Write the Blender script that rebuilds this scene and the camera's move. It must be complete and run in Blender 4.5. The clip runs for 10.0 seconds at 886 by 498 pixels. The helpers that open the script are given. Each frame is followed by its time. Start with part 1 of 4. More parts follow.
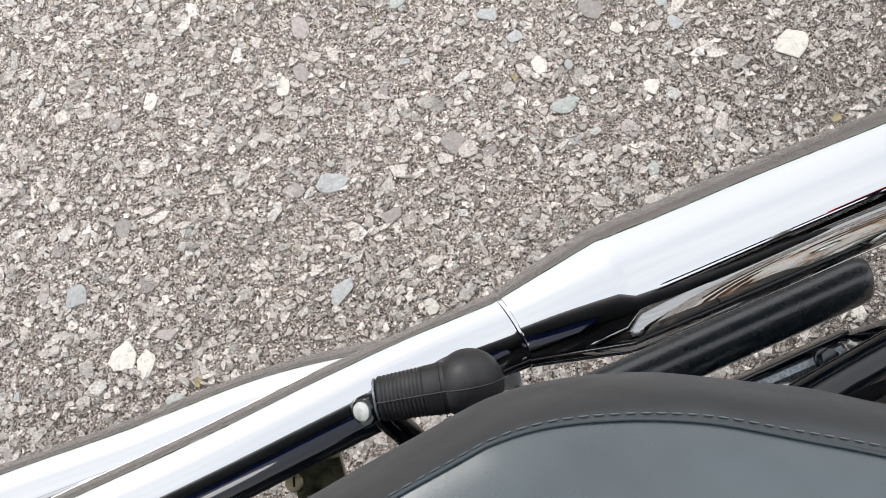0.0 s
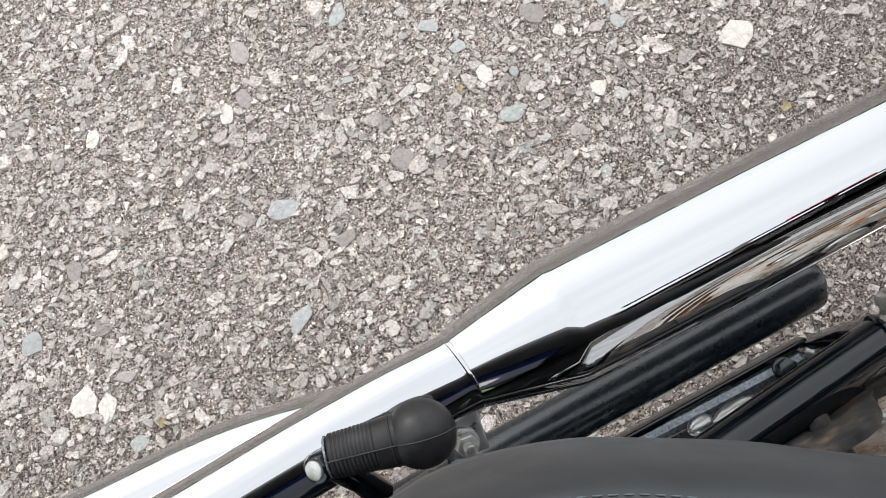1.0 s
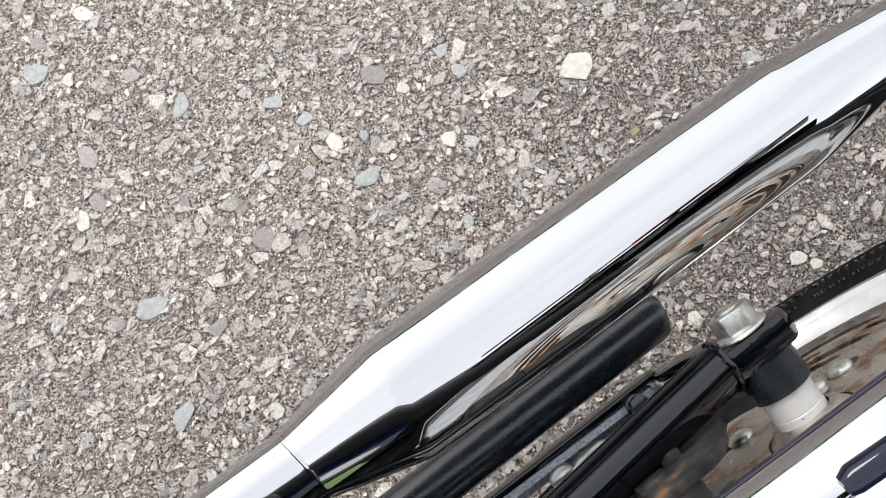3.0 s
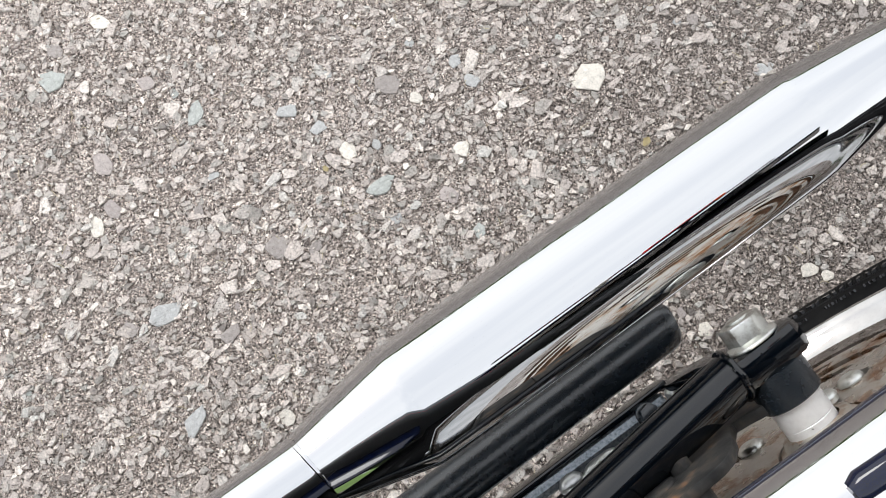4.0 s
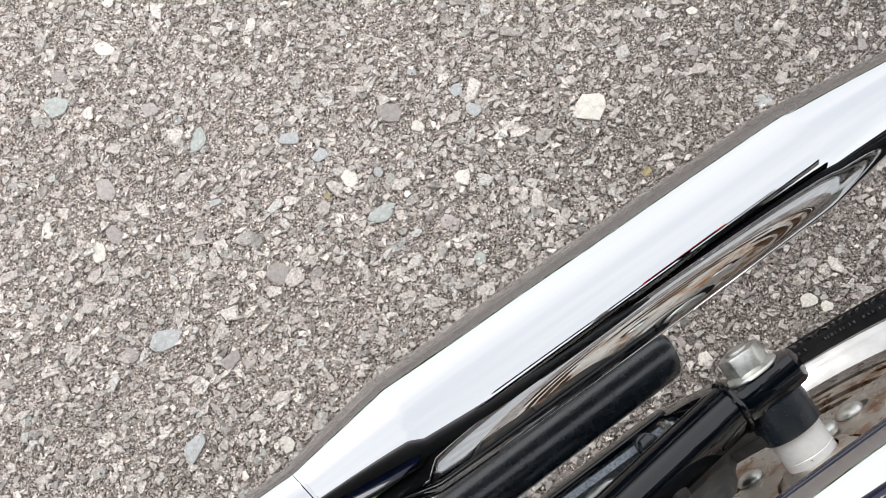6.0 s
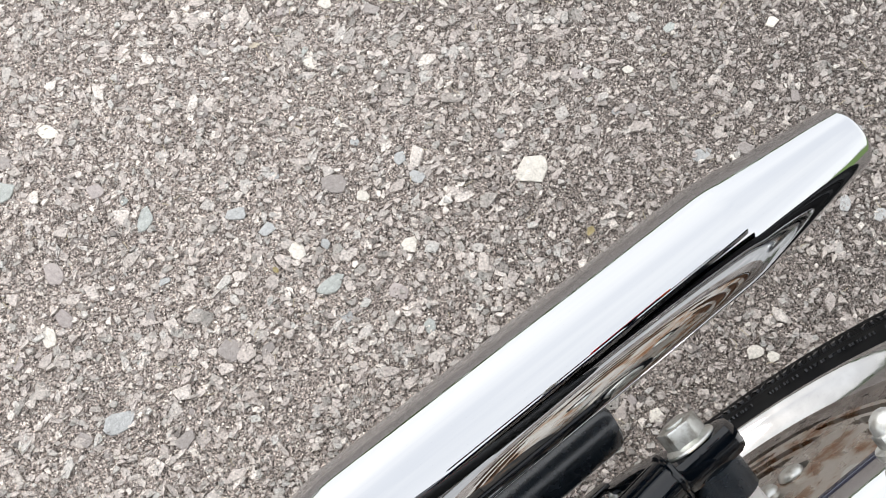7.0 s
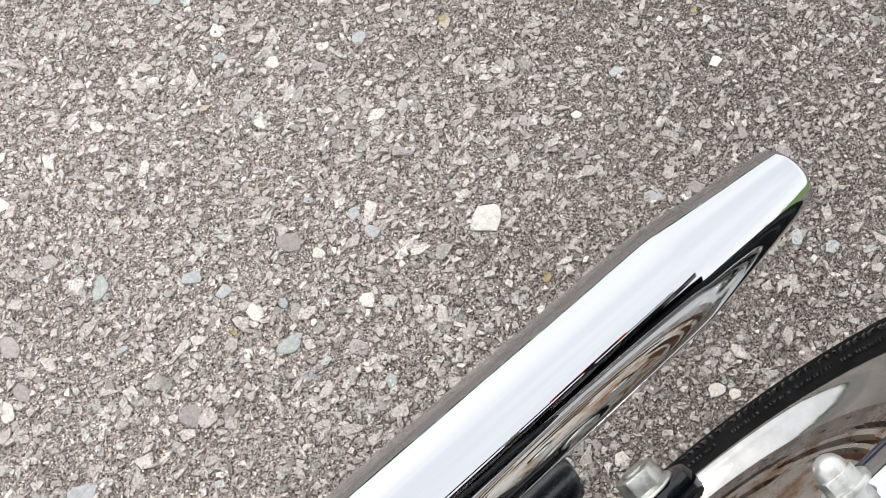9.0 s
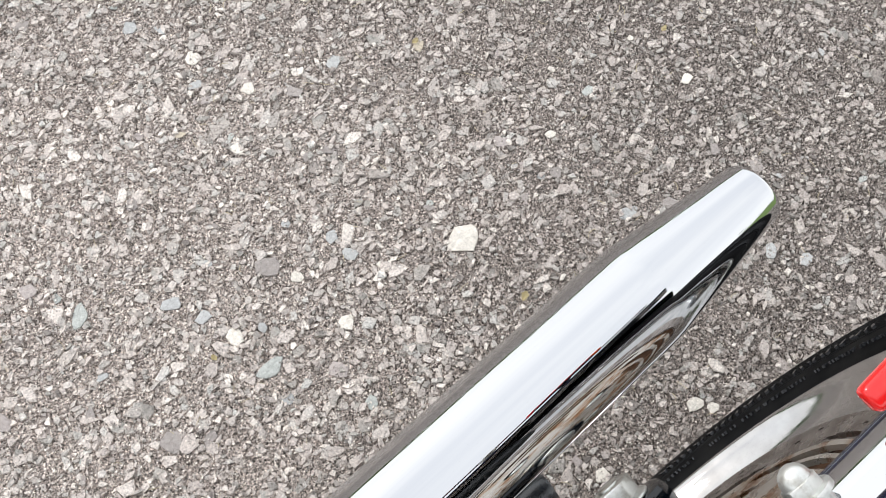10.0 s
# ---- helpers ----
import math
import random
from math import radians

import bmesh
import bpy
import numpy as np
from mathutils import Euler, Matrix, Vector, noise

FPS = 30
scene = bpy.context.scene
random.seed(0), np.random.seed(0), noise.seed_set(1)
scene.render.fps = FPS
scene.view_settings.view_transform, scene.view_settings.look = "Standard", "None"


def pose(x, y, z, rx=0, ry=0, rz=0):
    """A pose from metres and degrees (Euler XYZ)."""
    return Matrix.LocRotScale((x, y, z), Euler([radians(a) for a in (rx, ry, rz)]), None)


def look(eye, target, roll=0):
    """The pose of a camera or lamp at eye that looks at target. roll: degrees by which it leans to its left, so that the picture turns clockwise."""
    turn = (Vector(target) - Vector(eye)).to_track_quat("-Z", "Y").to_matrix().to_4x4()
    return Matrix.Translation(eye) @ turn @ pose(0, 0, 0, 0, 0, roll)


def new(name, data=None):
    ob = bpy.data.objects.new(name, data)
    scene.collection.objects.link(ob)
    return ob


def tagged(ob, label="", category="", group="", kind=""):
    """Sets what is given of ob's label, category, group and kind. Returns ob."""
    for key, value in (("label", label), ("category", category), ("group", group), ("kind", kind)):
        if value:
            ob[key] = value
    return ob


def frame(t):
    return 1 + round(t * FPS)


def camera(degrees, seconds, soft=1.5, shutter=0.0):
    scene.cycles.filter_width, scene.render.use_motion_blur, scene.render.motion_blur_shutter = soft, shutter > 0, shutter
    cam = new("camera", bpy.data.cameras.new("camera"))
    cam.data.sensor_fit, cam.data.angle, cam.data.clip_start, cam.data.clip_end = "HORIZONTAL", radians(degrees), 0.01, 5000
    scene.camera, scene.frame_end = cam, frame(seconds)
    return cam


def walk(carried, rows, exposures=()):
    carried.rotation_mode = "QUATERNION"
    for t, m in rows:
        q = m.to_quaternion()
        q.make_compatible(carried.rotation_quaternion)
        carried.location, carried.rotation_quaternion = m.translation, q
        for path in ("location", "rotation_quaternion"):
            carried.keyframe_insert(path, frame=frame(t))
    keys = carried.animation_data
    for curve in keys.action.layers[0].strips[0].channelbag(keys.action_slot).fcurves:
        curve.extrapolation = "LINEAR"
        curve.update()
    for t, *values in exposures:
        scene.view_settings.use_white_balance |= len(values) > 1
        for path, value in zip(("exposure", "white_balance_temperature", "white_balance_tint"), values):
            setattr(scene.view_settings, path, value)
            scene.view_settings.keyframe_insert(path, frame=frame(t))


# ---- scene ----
cam = camera(41.65, 10.0, soft=0.45)
PATH = [
    (0, (-0.4196, -0.3681, 0.9850), (-0.3136, 0.1760, -0.9366), -6.34),
    (0.5, (-0.4049, -0.3552, 0.9740), (-0.2977, 0.1411, -0.9605), -7.39),
    (1, (-0.3887, -0.3393, 0.9830), (-0.2617, 0.1573, -0.9502), -7.36),
    (1.5, (-0.3755, -0.3412, 0.9855), (-0.2092, 0.1707, -0.9407), -5.54),
    (2, (-0.3292, -0.3466, 0.9819), (-0.1153, 0.1692, -0.9386), -5.92),
    (2.2, (-0.3009, -0.3440, 0.9859), (-0.0753, 0.1688, -0.9340), -6.85),
    (3.3, (-0.3141, -0.3477, 0.9867), (-0.0951, 0.1618, -0.9349), -7.52),
    (3.5, (-0.3147, -0.3470, 0.9884), (-0.1023, 0.1717, -0.9315), -8.27),
    (4, (-0.3129, -0.3501, 0.9897), (-0.0961, 0.1859, -0.9249), -8.22),
    (4.5, (-0.3107, -0.3484, 0.9921), (-0.0921, 0.1960, -0.9199), -7.82),
    (5, (-0.3133, -0.3427, 0.9933), (-0.0998, 0.2170, -0.9149), -8.16),
    (5.2, (-0.3159, -0.3406, 0.9949), (-0.1007, 0.2192, -0.9131), -7.90),
    (6.3, (-0.3087, -0.3505, 0.9932), (-0.0635, 0.2223, -0.9073), -7.40),
    (6.5, (-0.3036, -0.3492, 0.9966), (-0.0546, 0.2202, -0.9043), -7.52),
    (7, (-0.2782, -0.3358, 1.0114), (0.0259, 0.2542, -0.8753), -5.55),
    (7.5, (-0.2646, -0.3385, 1.0126), (0.0908, 0.2750, -0.8575), -3.74),
    (8, (-0.2640, -0.3351, 1.0140), (0.1000, 0.2814, -0.8535), -3.59),
    (8.5, (-0.2644, -0.3330, 1.0141), (0.1015, 0.2904, -0.8507), -4.50),
    (9, (-0.2608, -0.3362, 1.0148), (0.1202, 0.2823, -0.8486), -4.33),
    (9.5, (-0.2574, -0.3415, 1.0174), (0.1437, 0.2823, -0.8400), -4.08),
    (10, (-0.2559, -0.3434, 1.0213), (0.1647, 0.2879, -0.8292), -3.66),
]
walk(cam, [(t, look(e, a, r)) for t, e, a, r in PATH])

# ---- light ----
world = bpy.data.worlds.new("overcast_sky")
scene.world = world
world.use_nodes = True
wt = world.node_tree
bg = wt.nodes["Background"]
sky = wt.nodes.new("ShaderNodeTexSky")
sky.sky_type, sky.sun_disc = "NISHITA", False
sky.sun_elevation, sky.sun_rotation = radians(40), radians(-27)
sky.air_density, sky.dust_density = 1.0, 4.0
cloud = wt.nodes.new("ShaderNodeMix")
cloud.data_type = "RGBA"
cloud.inputs[0].default_value = 0.9
# soft cloud cover, a little uneven
cover = wt.nodes.new("ShaderNodeTexNoise")
cover.inputs["Scale"].default_value, cover.inputs["Detail"].default_value = 1.6, 4.0
puff = wt.nodes.new("ShaderNodeValToRGB")
puff.color_ramp.elements[0].position, puff.color_ramp.elements[0].color = 0.34, (7.9, 8.15, 8.6, 1)
puff.color_ramp.elements[1].position, puff.color_ramp.elements[1].color = 0.64, (9.7, 9.8, 9.9, 1)
wt.links.new(cover.outputs["Fac"], puff.inputs[0])
wt.links.new(puff.outputs[0], cloud.inputs[7])
wt.links.new(sky.outputs[0], cloud.inputs[6])
wt.links.new(cloud.outputs[2], bg.inputs[0])
bg.inputs[1].default_value = 0.170

sun = new("sun", bpy.data.lights.new("sun", "SUN"))
sun.data.energy, sun.data.angle, sun.data.color = 1.1, radians(18), (1.0, 0.98, 0.95)
sun.matrix_world = look((-1.25, 2.45, 2.3), (0, 0, 0))
scene.view_settings.exposure = 0.0


# ---- materials ----
def mat(name, color, rough=0.5, metal=0.0, coat=0.0, spec=0.5):
    m = bpy.data.materials.new(name)
    m.use_nodes = True
    b = m.node_tree.nodes["Principled BSDF"]
    b.inputs["Base Color"].default_value = (*color, 1)
    b.inputs["Roughness"].default_value = rough
    b.inputs["Metallic"].default_value = metal
    b.inputs["Coat Weight"].default_value = coat
    b.inputs["Coat Roughness"].default_value = 0.04
    b.inputs["Specular IOR Level"].default_value = spec
    return m


def node(m, kind, **settings):
    n = m.node_tree.nodes.new(kind)
    for key, value in settings.items():
        n.inputs[key.replace("_", " ")].default_value = value
    return n


def link(m, a, b):
    m.node_tree.links.new(a, b)


def coords(m):
    return m.node_tree.nodes.new("ShaderNodeTexCoord").outputs["Object"]


def noise_tex(m, scale, detail=4.0, rough=0.55):
    n = node(m, "ShaderNodeTexNoise", Scale=scale, Detail=detail, Roughness=rough)
    link(m, coords(m), n.inputs["Vector"])
    return n.outputs["Fac"]


def ramp(m, fac, stops, constant=False):
    r = m.node_tree.nodes.new("ShaderNodeValToRGB")
    r.color_ramp.interpolation = "CONSTANT" if constant else "LINEAR"
    e = r.color_ramp.elements
    while len(e) < len(stops):
        e.new(0.5)
    for el, (p, c) in zip(e, stops):
        el.position, el.color = p, (*c, 1)
    link(m, fac, r.inputs[0])
    return r.outputs[0]


def mixc(m, fac, a, b, mode="MIX"):
    n = m.node_tree.nodes.new("ShaderNodeMix")
    n.data_type, n.blend_type = "RGBA", mode
    for sock, v in ((n.inputs[0], fac), (n.inputs[6], a), (n.inputs[7], b)):
        if isinstance(v, (int, float)):
            sock.default_value = v
        elif isinstance(v, tuple):
            sock.default_value = (*v, 1)
        else:
            link(m, v, sock)
    return n.outputs[2]


def set_in(m, name, sock):
    link(m, sock, m.node_tree.nodes["Principled BSDF"].inputs[name])


def bump(m, height, strength, dist):
    b = node(m, "ShaderNodeBump", Strength=strength, Distance=dist)
    link(m, height, b.inputs["Height"])
    set_in(m, "Normal", b.outputs[0])


def grain(m, scale, amount, dist, rough_lo=None, rough_hi=None):
    f = noise_tex(m, scale)
    bump(m, f, amount, dist)
    if rough_lo is not None:
        g = noise_tex(m, scale * 0.13)
        set_in(m, "Roughness", ramp(m, g, [(0.3, (rough_lo,) * 3), (0.7, (rough_hi,) * 3)]))
    return m


GREY = lambda v: (v, v, v)

# polished chrome, with faint wipe marks
chrome = mat("chrome", (0.62, 0.63, 0.645), 0.03, 1.0)
grain(chrome, 60, 0.008, 0.001, 0.01, 0.035)
# the inside of the tail pipe, also the dark of the joint gap and screw slot
soot_and_gaps = grain(mat("soot_and_gaps", (0.010, 0.008, 0.008), 0.95, 0.0, 0.0, 0.1), 300, 0.3, 0.001)
# gloss black enamel
gloss_black = mat("gloss_black", (0.002, 0.003, 0.004), 0.05, 0.0, 0.0, 0.6)
set_in(gloss_black, "Base Color", ramp(gloss_black, noise_tex(gloss_black, 45), [(0.45, (0.0010, 0.0024, 0.0048)), (0.85, (0.004, 0.0062, 0.0095))]))
grain(gloss_black, 260, 0.03, 0.0006, 0.03, 0.09)
# deep blue-black body paint, also the rail lip's dark reflection
paint = mat("black_paint_and_reflection", (0.003, 0.006, 0.024), 0.05, 0.0, 0.0, 0.5)
# satin black heat paint with a few rubbed spots
satin_black = mat("satin_black", (0.012, 0.013, 0.014), 0.36, 0.0, 0.0, 0.8)
set_in(satin_black, "Base Color", ramp(satin_black, noise_tex(satin_black, 38, 6), [(0.0, (0.008, 0.0135, 0.020)), (0.68, (0.013, 0.019, 0.026)), (0.72, (0.035, 0.022, 0.012)), (0.8, (0.02, 0.016, 0.012))]))
grain(satin_black, 900, 0.10, 0.0005, 0.22, 0.30)
# dark cast iron, dusty
cast_dark = mat("cast_dark", (0.03, 0.028, 0.026), 0.5, 0.0, 0.0, 0.3)
set_in(cast_dark, "Base Color", ramp(cast_dark, noise_tex(cast_dark, 60, 6), [(0.3, (0.018, 0.019, 0.020)), (0.50, (0.045, 0.044, 0.043)), (0.60, (0.085, 0.072, 0.060)), (0.72, (0.24, 0.13, 0.07))]))
grain(cast_dark, 500, 0.35, 0.001)
# grey painted steel rod
grey_steel = mat("grey_steel", (0.10, 0.12, 0.13), 0.5, 0.3)
set_in(grey_steel, "Base Color", ramp(grey_steel, noise_tex(grey_steel, 700, 3), [(0.4, (0.09, 0.108, 0.12)), (0.62, (0.24, 0.27, 0.285)), (0.75, (0.5, 0.53, 0.53))]))
grain(grey_steel, 800, 0.3, 0.0006)
# zinc plated nut, stained
zinc = mat("zinc", (0.62, 0.63, 0.60), 0.34, 0.85)
set_in(zinc, "Base Color", ramp(zinc, noise_tex(zinc, 130, 6), [(0.3, (0.34, 0.32, 0.28)), (0.5, (0.66, 0.67, 0.64)), (0.8, (0.78, 0.79, 0.77))]))
grain(zinc, 420, 0.12, 0.0006, 0.25, 0.5)
# pale machined aluminium spacer with dark specks
alloy = mat("alloy", (0.8, 0.8, 0.79), 0.36, 0.2)
set_in(alloy, "Base Color", ramp(alloy, noise_tex(alloy, 260, 5), [(0.27, (0.05, 0.045, 0.04)), (0.31, (0.80, 0.795, 0.79)), (0.6, (0.87, 0.87, 0.865))]))
grain(alloy, 300, 0.1, 0.0006)
# polished wheel dish with water marks
dish = mat("dish", (0.72, 0.71, 0.70), 0.14, 1.0)
set_in(dish, "Base Color", ramp(dish, noise_tex(dish, 40, 7), [(0.35, (0.44, 0.44, 0.44)), (0.7, (0.54, 0.54, 0.54))]))
grain(dish, 240, 0.03, 0.0006, 0.04, 0.14)
# brake disc steel, filmed with rust
disc_steel = mat("disc_steel", (0.4, 0.37, 0.34), 0.34, 0.85)
set_in(disc_steel, "Base Color", ramp(disc_steel, noise_tex(disc_steel, 55, 8, 0.65), [(0.28, (0.12, 0.09, 0.075)), (0.44, (0.27, 0.24, 0.22)), (0.7, (0.42, 0.39, 0.365))]))
grain(disc_steel, 600, 0.12, 0.0005, 0.18, 0.38)
carrier_steel = mat("carrier_steel", (0.6, 0.58, 0.54), 0.34, 0.75)
set_in(carrier_steel, "Base Color", ramp(carrier_steel, noise_tex(carrier_steel, 34, 8, 0.7), [(0.36, (0.27, 0.135, 0.068)), (0.43, (0.40, 0.30, 0.225)), (0.49, (0.52, 0.48, 0.43)), (0.7, (0.62, 0.60, 0.565))]))
grain(carrier_steel, 500, 0.12, 0.0005, 0.20, 0.42)
rust = mat("rust", (0.26, 0.12, 0.065), 0.75, 0.2)
set_in(rust, "Base Color", ramp(rust, noise_tex(rust, 70, 8, 0.7), [(0.3, (0.055, 0.030, 0.020)), (0.55, (0.17, 0.090, 0.052)), (0.78, (0.36, 0.24, 0.15))]))
grain(rust, 500, 0.4, 0.0008)
rubber = grain(mat("rubber", (0.022, 0.022, 0.024), 0.62), 700, 0.25, 0.0005, 0.5, 0.72)
tyre_rubber = mat("tyre_rubber", (0.01, 0.01, 0.011), 0.5, 0.0, 0.0, 0.10)
set_in(tyre_rubber, "Base Color", ramp(tyre_rubber, noise_tex(tyre_rubber, 50, 6), [(0.4, (0.0035, 0.0038, 0.0045)), (0.8, (0.012, 0.012, 0.012))]))
grain(tyre_rubber, 900, 0.2, 0.0005)
tyre_mark = grain(mat("tyre_mark", (0.026, 0.027, 0.030), 0.24), 900, 0.1, 0.0005)
peg_rubber = mat("peg_rubber", (0.024, 0.024, 0.026), 0.55)
set_in(peg_rubber, "Base Color", ramp(peg_rubber, noise_tex(peg_rubber, 90, 6), [(0.35, (0.008, 0.008, 0.010)), (0.7, (0.024, 0.023, 0.024))]))
grain(peg_rubber, 900, 0.2, 0.0005, 0.4, 0.62)
olive_plate = mat("olive_plate", (0.27, 0.26, 0.13), 0.3, 0.8)
set_in(olive_plate, "Base Color", ramp(olive_plate, noise_tex(olive_plate, 80, 6), [(0.3, (0.03, 0.035, 0.025)), (0.7, (0.20, 0.20, 0.11))]))
brass = grain(mat("brass", (0.42, 0.36, 0.24), 0.4, 0.9), 300, 0.2, 0.0005)
dull_red = mat("dull_red", (0.34, 0.03, 0.05), 0.4)
amber = mat("amber", (0.90, 0.13, 0.02), 0.12, 0.0, 0.5)
red_lens = mat("red_lens", (0.75, 0.012, 0.012), 0.14, 0.0, 0.5)
cord_mat = grain(mat("cord", (0.045, 0.058, 0.066), 0.7), 2500, 0.5, 0.0005)
thread_mat = grain(mat("thread", (0.10, 0.13, 0.145), 0.8), 2500, 0.5, 0.0005)


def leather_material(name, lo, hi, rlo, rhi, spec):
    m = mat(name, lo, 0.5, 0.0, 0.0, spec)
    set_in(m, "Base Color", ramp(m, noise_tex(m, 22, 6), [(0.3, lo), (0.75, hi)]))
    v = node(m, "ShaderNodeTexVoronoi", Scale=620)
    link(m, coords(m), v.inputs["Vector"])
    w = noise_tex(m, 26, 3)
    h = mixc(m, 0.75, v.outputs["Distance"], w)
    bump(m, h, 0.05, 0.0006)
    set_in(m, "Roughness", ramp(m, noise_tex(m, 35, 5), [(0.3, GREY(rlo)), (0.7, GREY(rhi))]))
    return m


# the seat top's paler, bluer base also carries the sheen of the sky
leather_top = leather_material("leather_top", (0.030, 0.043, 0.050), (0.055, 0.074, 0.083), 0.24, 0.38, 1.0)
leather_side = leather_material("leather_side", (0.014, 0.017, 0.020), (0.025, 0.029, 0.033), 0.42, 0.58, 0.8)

STONE_RAMP = [(0.0, (0.17, 0.150, 0.140)), (0.10, (0.33, 0.322, 0.302)), (0.34, (0.44, 0.396, 0.373)), (0.55, (0.50, 0.452, 0.426)),
              (0.68, (0.48, 0.478, 0.46)), (0.76, (0.545, 0.492, 0.463)), (0.87, (0.62, 0.572, 0.538)), (0.95, (0.71, 0.66, 0.615)), (0.99, (0.80, 0.75, 0.70))]
GRIT_RAMP = [(0.0, (0.055, 0.046, 0.041)), (0.14, (0.18, 0.155, 0.142)), (0.36, (0.38, 0.336, 0.311)), (0.58, (0.50, 0.452, 0.426)),
             (0.72, (0.60, 0.548, 0.518)), (0.87, (0.74, 0.69, 0.65)), (0.96, (0.86, 0.81, 0.755))]


def pale_stretch(m, front=1.2, tail=0.92):
    """Brightens the colour in one stretch of the tarmac, falling to darker all round."""
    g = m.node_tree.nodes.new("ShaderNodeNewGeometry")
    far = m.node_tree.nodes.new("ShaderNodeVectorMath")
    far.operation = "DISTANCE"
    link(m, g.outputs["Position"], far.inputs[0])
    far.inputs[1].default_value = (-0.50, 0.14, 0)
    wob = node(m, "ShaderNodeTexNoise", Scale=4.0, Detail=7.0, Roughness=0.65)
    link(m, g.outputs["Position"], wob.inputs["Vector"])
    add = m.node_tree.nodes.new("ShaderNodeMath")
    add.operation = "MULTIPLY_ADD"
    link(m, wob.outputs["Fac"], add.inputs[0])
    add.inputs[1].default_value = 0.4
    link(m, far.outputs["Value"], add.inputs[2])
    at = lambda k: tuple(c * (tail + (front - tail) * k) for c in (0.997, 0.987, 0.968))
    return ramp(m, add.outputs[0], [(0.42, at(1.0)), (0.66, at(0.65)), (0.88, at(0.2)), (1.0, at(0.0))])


def stone_material(name, tones, pits):
    m = mat(name, (0.3, 0.28, 0.26), 0.72, 0.0, 0.0, 0.35)
    g = m.node_tree.nodes.new("ShaderNodeNewGeometry")
    base = ramp(m, g.outputs["Random Per Island"], tones)
    speck = ramp(m, noise_tex(m, 430, 10, 0.85), [(0.40, GREY(pits)), (0.455, GREY(0.87)), (0.55, GREY(1.05)), (0.61, GREY(1.6))])
    # crusts of dust across neighbouring chips
    crust = ramp(m, noise_tex(m, 60, 7, 0.7), [(0.42, GREY(0.0)), (0.62, GREY(0.6))])
    coated = mixc(m, crust, base, (0.50, 0.45, 0.42))
    set_in(m, "Base Color", mixc(m, 1.0, mixc(m, 1.0, coated, speck, "MULTIPLY"), pale_stretch(m), "MULTIPLY"))
    bump(m, noise_tex(m, 520, 8, 0.75), 0.7, 0.0010)
    return m


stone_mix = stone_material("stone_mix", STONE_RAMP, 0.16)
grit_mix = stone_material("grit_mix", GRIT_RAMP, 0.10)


def plain_stone(name, col):
    m = mat(name, col, 0.7)
    oi = m.node_tree.nodes.new("ShaderNodeObjectInfo")
    tone = ramp(m, oi.outputs["Random"], [(0.0, tuple(c * 0.9 for c in col)), (1.0, tuple(min(1, c * 1.1) for c in col))])
    speck = ramp(m, noise_tex(m, 4, 10, 0.8), [(0.36, GREY(0.40)), (0.44, GREY(0.90)), (0.56, GREY(1.05)), (0.66, GREY(1.35))])
    set_in(m, "Base Color", mixc(m, 1.0, tone, speck, "MULTIPLY"))
    bump(m, noise_tex(m, 5, 8, 0.8), 0.8, 0.0012)
    return m


pale_stone = plain_stone("pale_stone", (0.78, 0.735, 0.66))
blue_stone = plain_stone("blue_stone", (0.47, 0.475, 0.47))
pink_stone = plain_stone("pink_stone", (0.45, 0.40, 0.38))
green_stone = plain_stone("green_stone", (0.47, 0.49, 0.465))
taupe_stone = plain_stone("taupe_stone", (0.37, 0.335, 0.315))
tan_stone = plain_stone("tan_stone", (0.56, 0.49, 0.39))

# bitumen matrix full of dust and fine grit
asphalt = mat("asphalt", (0.16, 0.14, 0.13), 0.9)
v1 = node(asphalt, "ShaderNodeTexVoronoi", Scale=330, Randomness=1.0)
link(asphalt, coords(asphalt), v1.inputs["Vector"])
cellc = ramp(asphalt, v1.outputs["Color"], [(0.0, (0.18, 0.150, 0.134)), (0.4, (0.36, 0.312, 0.284)), (0.75, (0.51, 0.452, 0.418)), (1.0, (0.80, 0.735, 0.685))])
fine = ramp(asphalt, noise_tex(asphalt, 420, 8, 0.8), [(0.42, GREY(0.03)), (0.47, GREY(0.70)), (0.54, GREY(1.0)), (0.64, GREY(1.5))])
v2 = node(asphalt, "ShaderNodeTexVoronoi", Scale=760, Randomness=1.0)
link(asphalt, coords(asphalt), v2.inputs["Vector"])
flake = ramp(asphalt, v2.outputs["Color"], [(0.12, GREY(0.28)), (0.45, GREY(0.9)), (0.75, GREY(1.15)), (0.95, GREY(1.9))])
cellc = mixc(asphalt, 1.0, cellc, flake, "MULTIPLY")
patch = pale_stretch(asphalt, 1.58, 0.74)
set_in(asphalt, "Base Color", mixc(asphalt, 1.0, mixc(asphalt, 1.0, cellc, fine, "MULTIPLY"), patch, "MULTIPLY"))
hh = mixc(asphalt, 0.6, v1.outputs["Distance"], noise_tex(asphalt, 420, 8, 0.8))
bump(asphalt, hh, 1.0, 0.003)

